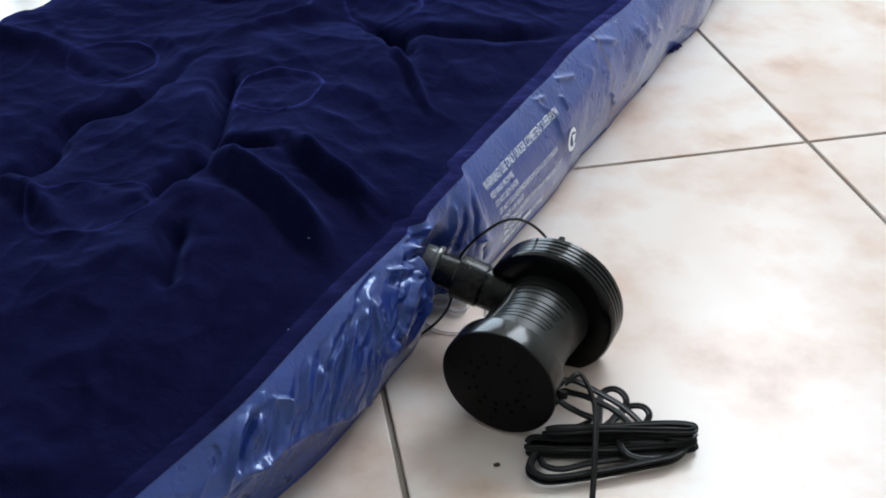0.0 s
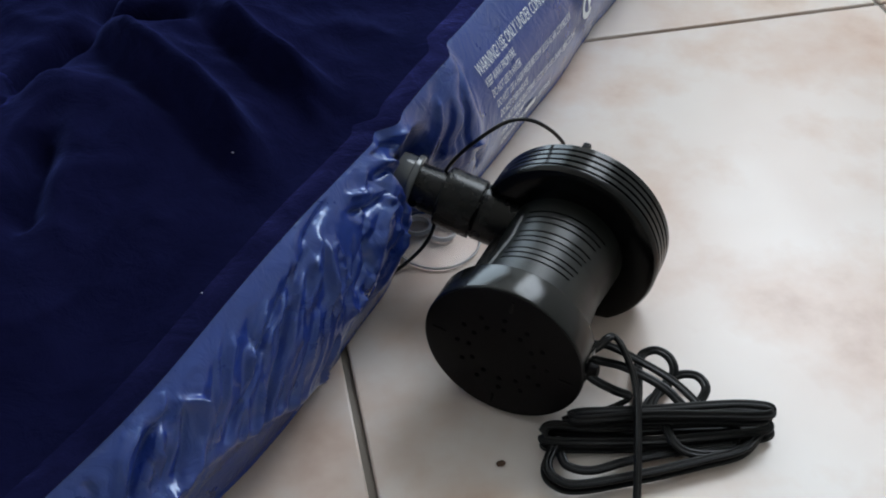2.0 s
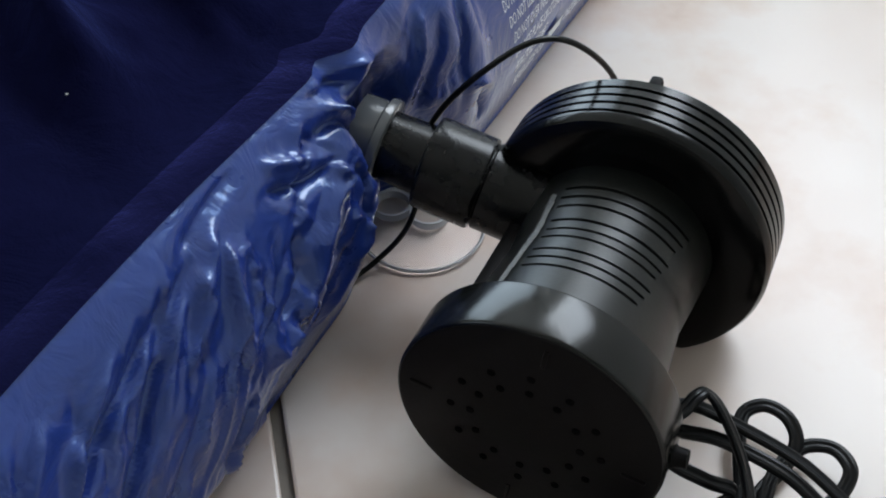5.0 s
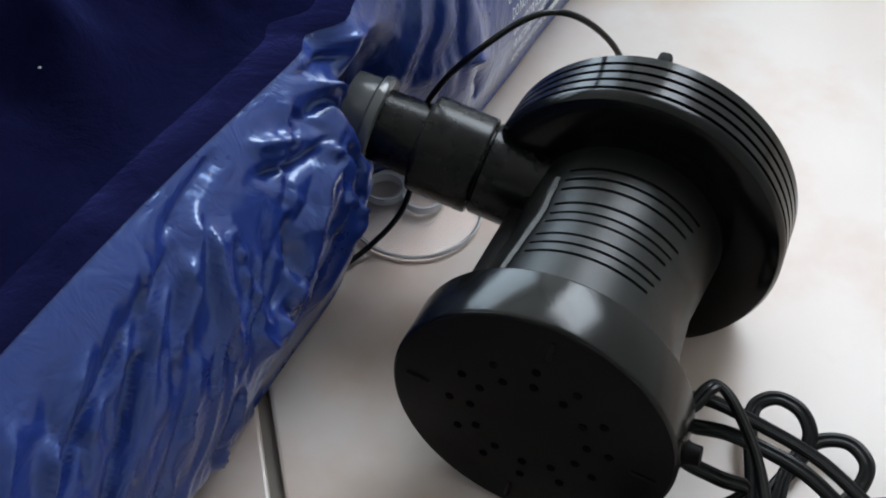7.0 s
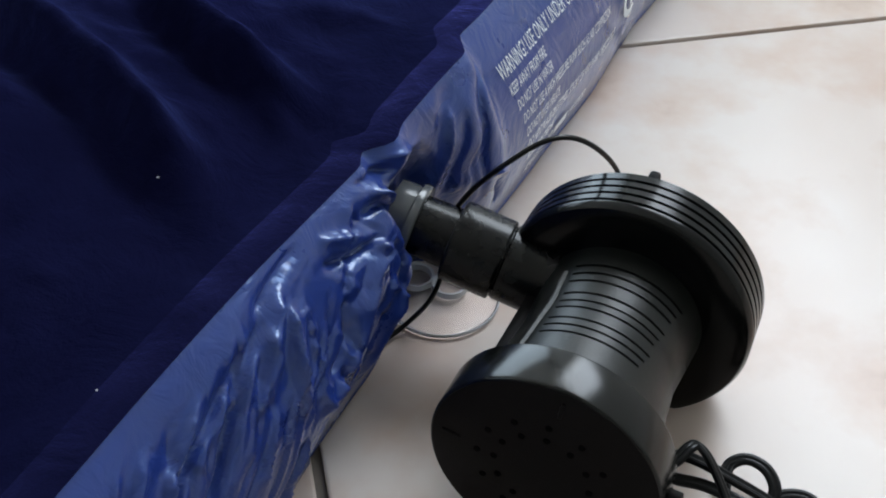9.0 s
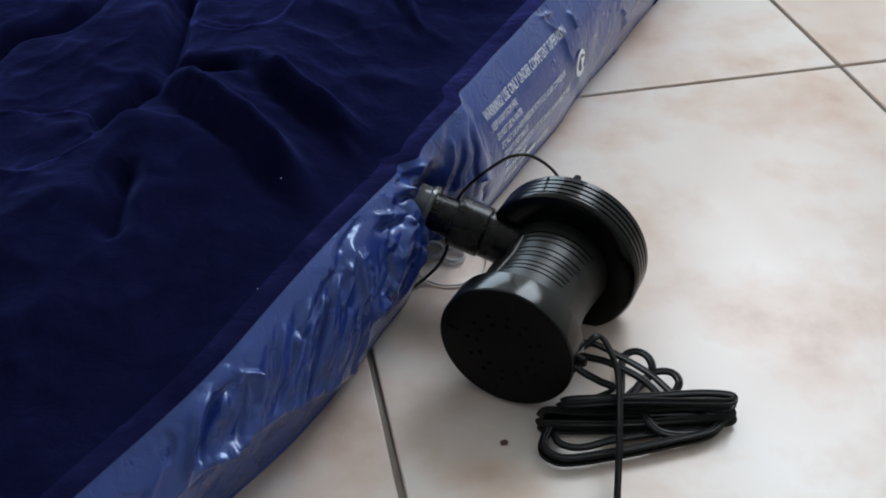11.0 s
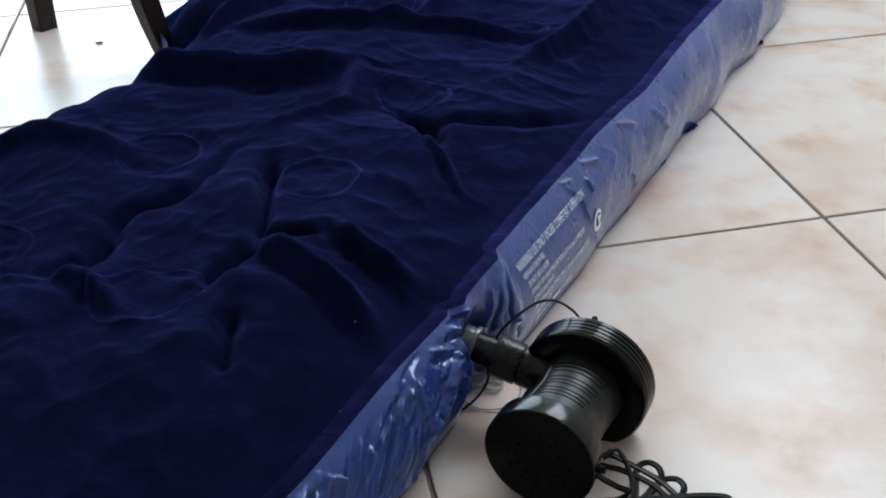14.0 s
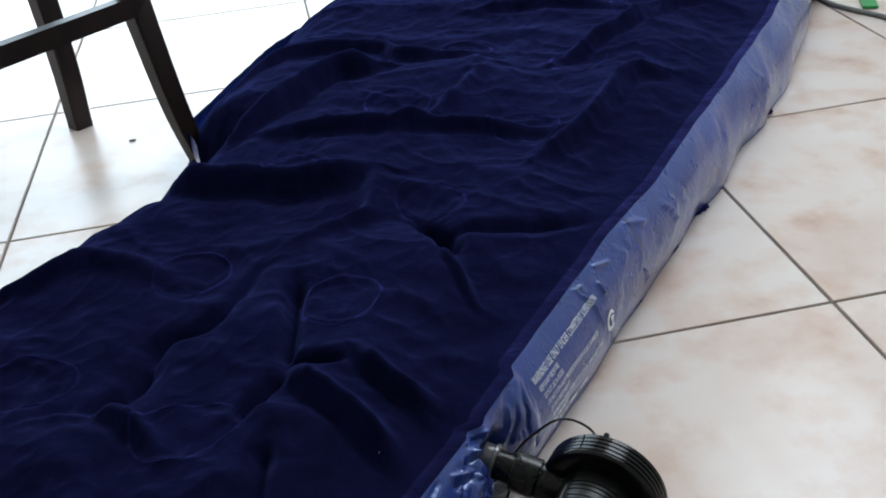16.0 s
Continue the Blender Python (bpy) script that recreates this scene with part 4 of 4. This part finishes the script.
leg(G4, G4 + Vector((0.0, 0, 0.14)), G4 + Vector((0.02, -0.015, 0.44)))


def rail(p, q, w, h):
    d = (q - p).normalized()
    return part("stretcher", sweep([kinv @ p, kinv @ (p + d * 0.01), kinv @ (q - d * 0.01), kinv @ q], [(w, h), (-w, h), (-w, -h), (w, -h)]), WOOD, chair, smooth=False)


rail(G2 + Vector((-0.035, 0.02, 0.245)), G3 + Vector((0.01, 0, 0.245)), 0.009, 0.013)
rail(G1 + Vector((-0.01, 0.01, 0.30)), G4 + Vector((0.01, -0.01, 0.30)), 0.009, 0.013)
bm = bmesh.new()
corners = [G1, G2, G3, G4]
mid = sum(corners, Vector()) / 4
lo = [bm.verts.new(kinv @ (mid + (g - mid) * 1.08 + Vector((0, 0, 0.44)))) for g in corners]
hi = [bm.verts.new(kinv @ (mid + (g - mid) * 1.06 + Vector((0, 0, 0.465)))) for g in corners]
bm.faces.new(lo), bm.faces.new(list(reversed(hi)))
for k in range(4):
    bm.faces.new((lo[k], hi[k], hi[(k + 1) % 4], lo[(k + 1) % 4]))
bmesh.ops.recalc_face_normals(bm, faces=bm.faces)
part("seat", bm, WOOD, chair, smooth=False)

# ---- small things on the floor ----
hose = sweep(spline([Vector(p) + Vector((0.008, 0.003, 0)) for p in [(0.30, 1.10, 0.0045), (0.40, 1.00, 0.0045), (0.441, 0.914, 0.0045), (0.447, 0.840, 0.0045), (0.494, 0.731, 0.0045), (0.502, 0.657, 0.0045), (0.470, 0.598, 0.0045), (0.398, 0.519, 0.0045), (0.353, 0.452, 0.0045), (0.319, 0.367, 0.0045), (0.33, 0.28, 0.0045), (0.40, 0.18, 0.0045)]], 10), circle_profile(0.0044, 10))
tagged(part("grey_hose", hose, HOSE), "thin grey rubber hose snaking over the tiles", "hose")
bm = bmesh.new()
rows = []
for k in range(9):
    t = k / 8
    p = Vector((0.503, 0.806, 0)).lerp(Vector((0.60, 1.06, 0)), t)
    rows.append([p + Vector((0.012, -0.004, 0.002 + 0.004 * math.sin(3 * t))), p + Vector((0.012, -0.004, 0.006 + 0.004 * math.sin(3 * t))), p + Vector((-0.012, 0.005, 0.006 + 0.004 * math.sin(3 * t))), p + Vector((-0.012, 0.005, 0.002 + 0.004 * math.sin(3 * t)))])
vs = grid_mesh(bm, rows, close_v=True)
bm.faces.new(vs[0]), bm.faces.new(list(reversed(vs[-1])))
bmesh.ops.recalc_face_normals(bm, faces=bm.faces)
tagged(part("plastic_strap", bm, GREEN, smooth=False), "flat bright green plastic strap on the floor by the wall", "strap")


def crumb(name, x, y, z, sx, sy, sz, material, label, category):
    bm = bmesh.new()
    bmesh.ops.create_icosphere(bm, subdivisions=2, radius=1)
    for v in bm.verts:
        k = 1 + 0.35 * noise.noise(v.co * 2.3 + Vector((x * 90, y * 70, 0)))
        v.co = Vector((v.co.x * sx * k, v.co.y * sy * k, v.co.z * sz * k))
    ob = tagged(part(name, bm, material), label, category)
    ob.location = (x, y, z)
    return ob


crumb("brown_crumb", -0.3890, -0.3460, 0.0011, 0.0022, 0.0016, 0.0012, SPECK, "small reddish-brown crumb on a tile", "crumb")
for x, y, r in ((-0.4890, -0.2280, 0.0005), (-0.5090, -0.3035, 0.00035), (-0.478, -0.05, 0.0004)):
    d = Vector((x, y, 0)) - MO
    a, b = d.dot(MU), d.dot(MN)
    i, j = int(round((a - A0) / (A1 - A0) * na)), int(round((b - seam_b(a)) / (left_b(a) - seam_b(a)) * nb))
    crumb("lint_fleck", x, y, float(zz[i, j]) + r * 0.5, r, r * 0.7, r * 0.6, LINT, "tiny white fleck of lint on the navy flock", "lint")
crumb("dried_leaf_bit", -0.7600, 0.7270, 0.0012, 0.006, 0.0035, 0.0014, SPECK, "small dark dry scrap on the tile", "scrap")

# ---- floor tiles ----
def tile_mesh(w, d):
    bm = box(bmesh.new(), -w / 2, -d / 2, -0.008, w / 2, d / 2, 0.0, 0.0012)
    me = bpy.data.meshes.new("tile")
    bm.to_mesh(me)
    bm.free()
    me.materials.append(TILE)
    return me


J = 0.0042
TM = tile_mesh(S - J, S - J)
for i in range(-9, 2):
    for j in range(-12, 8):
        x, y = (i + 0.5) * S, (j + 0.5) * S
        if x < X0 - 0.1 or y > Y1 or y < Y0 - 0.1:
            continue
        if i == 1:
            bx = bpy.data.meshes.get("edge_tile")
            if not bx:
                bx = tile_mesh(X1 - S - J / 2, S - J)
                bx.name = "edge_tile"
            ob = new("tile", bx)
            x = (S + J / 2 + X1) / 2
        else:
            ob = new("tile", TM)
        ob.parent = floor
        ob.location = (x, y, 0.0003 * rg.random() - 0.0003)
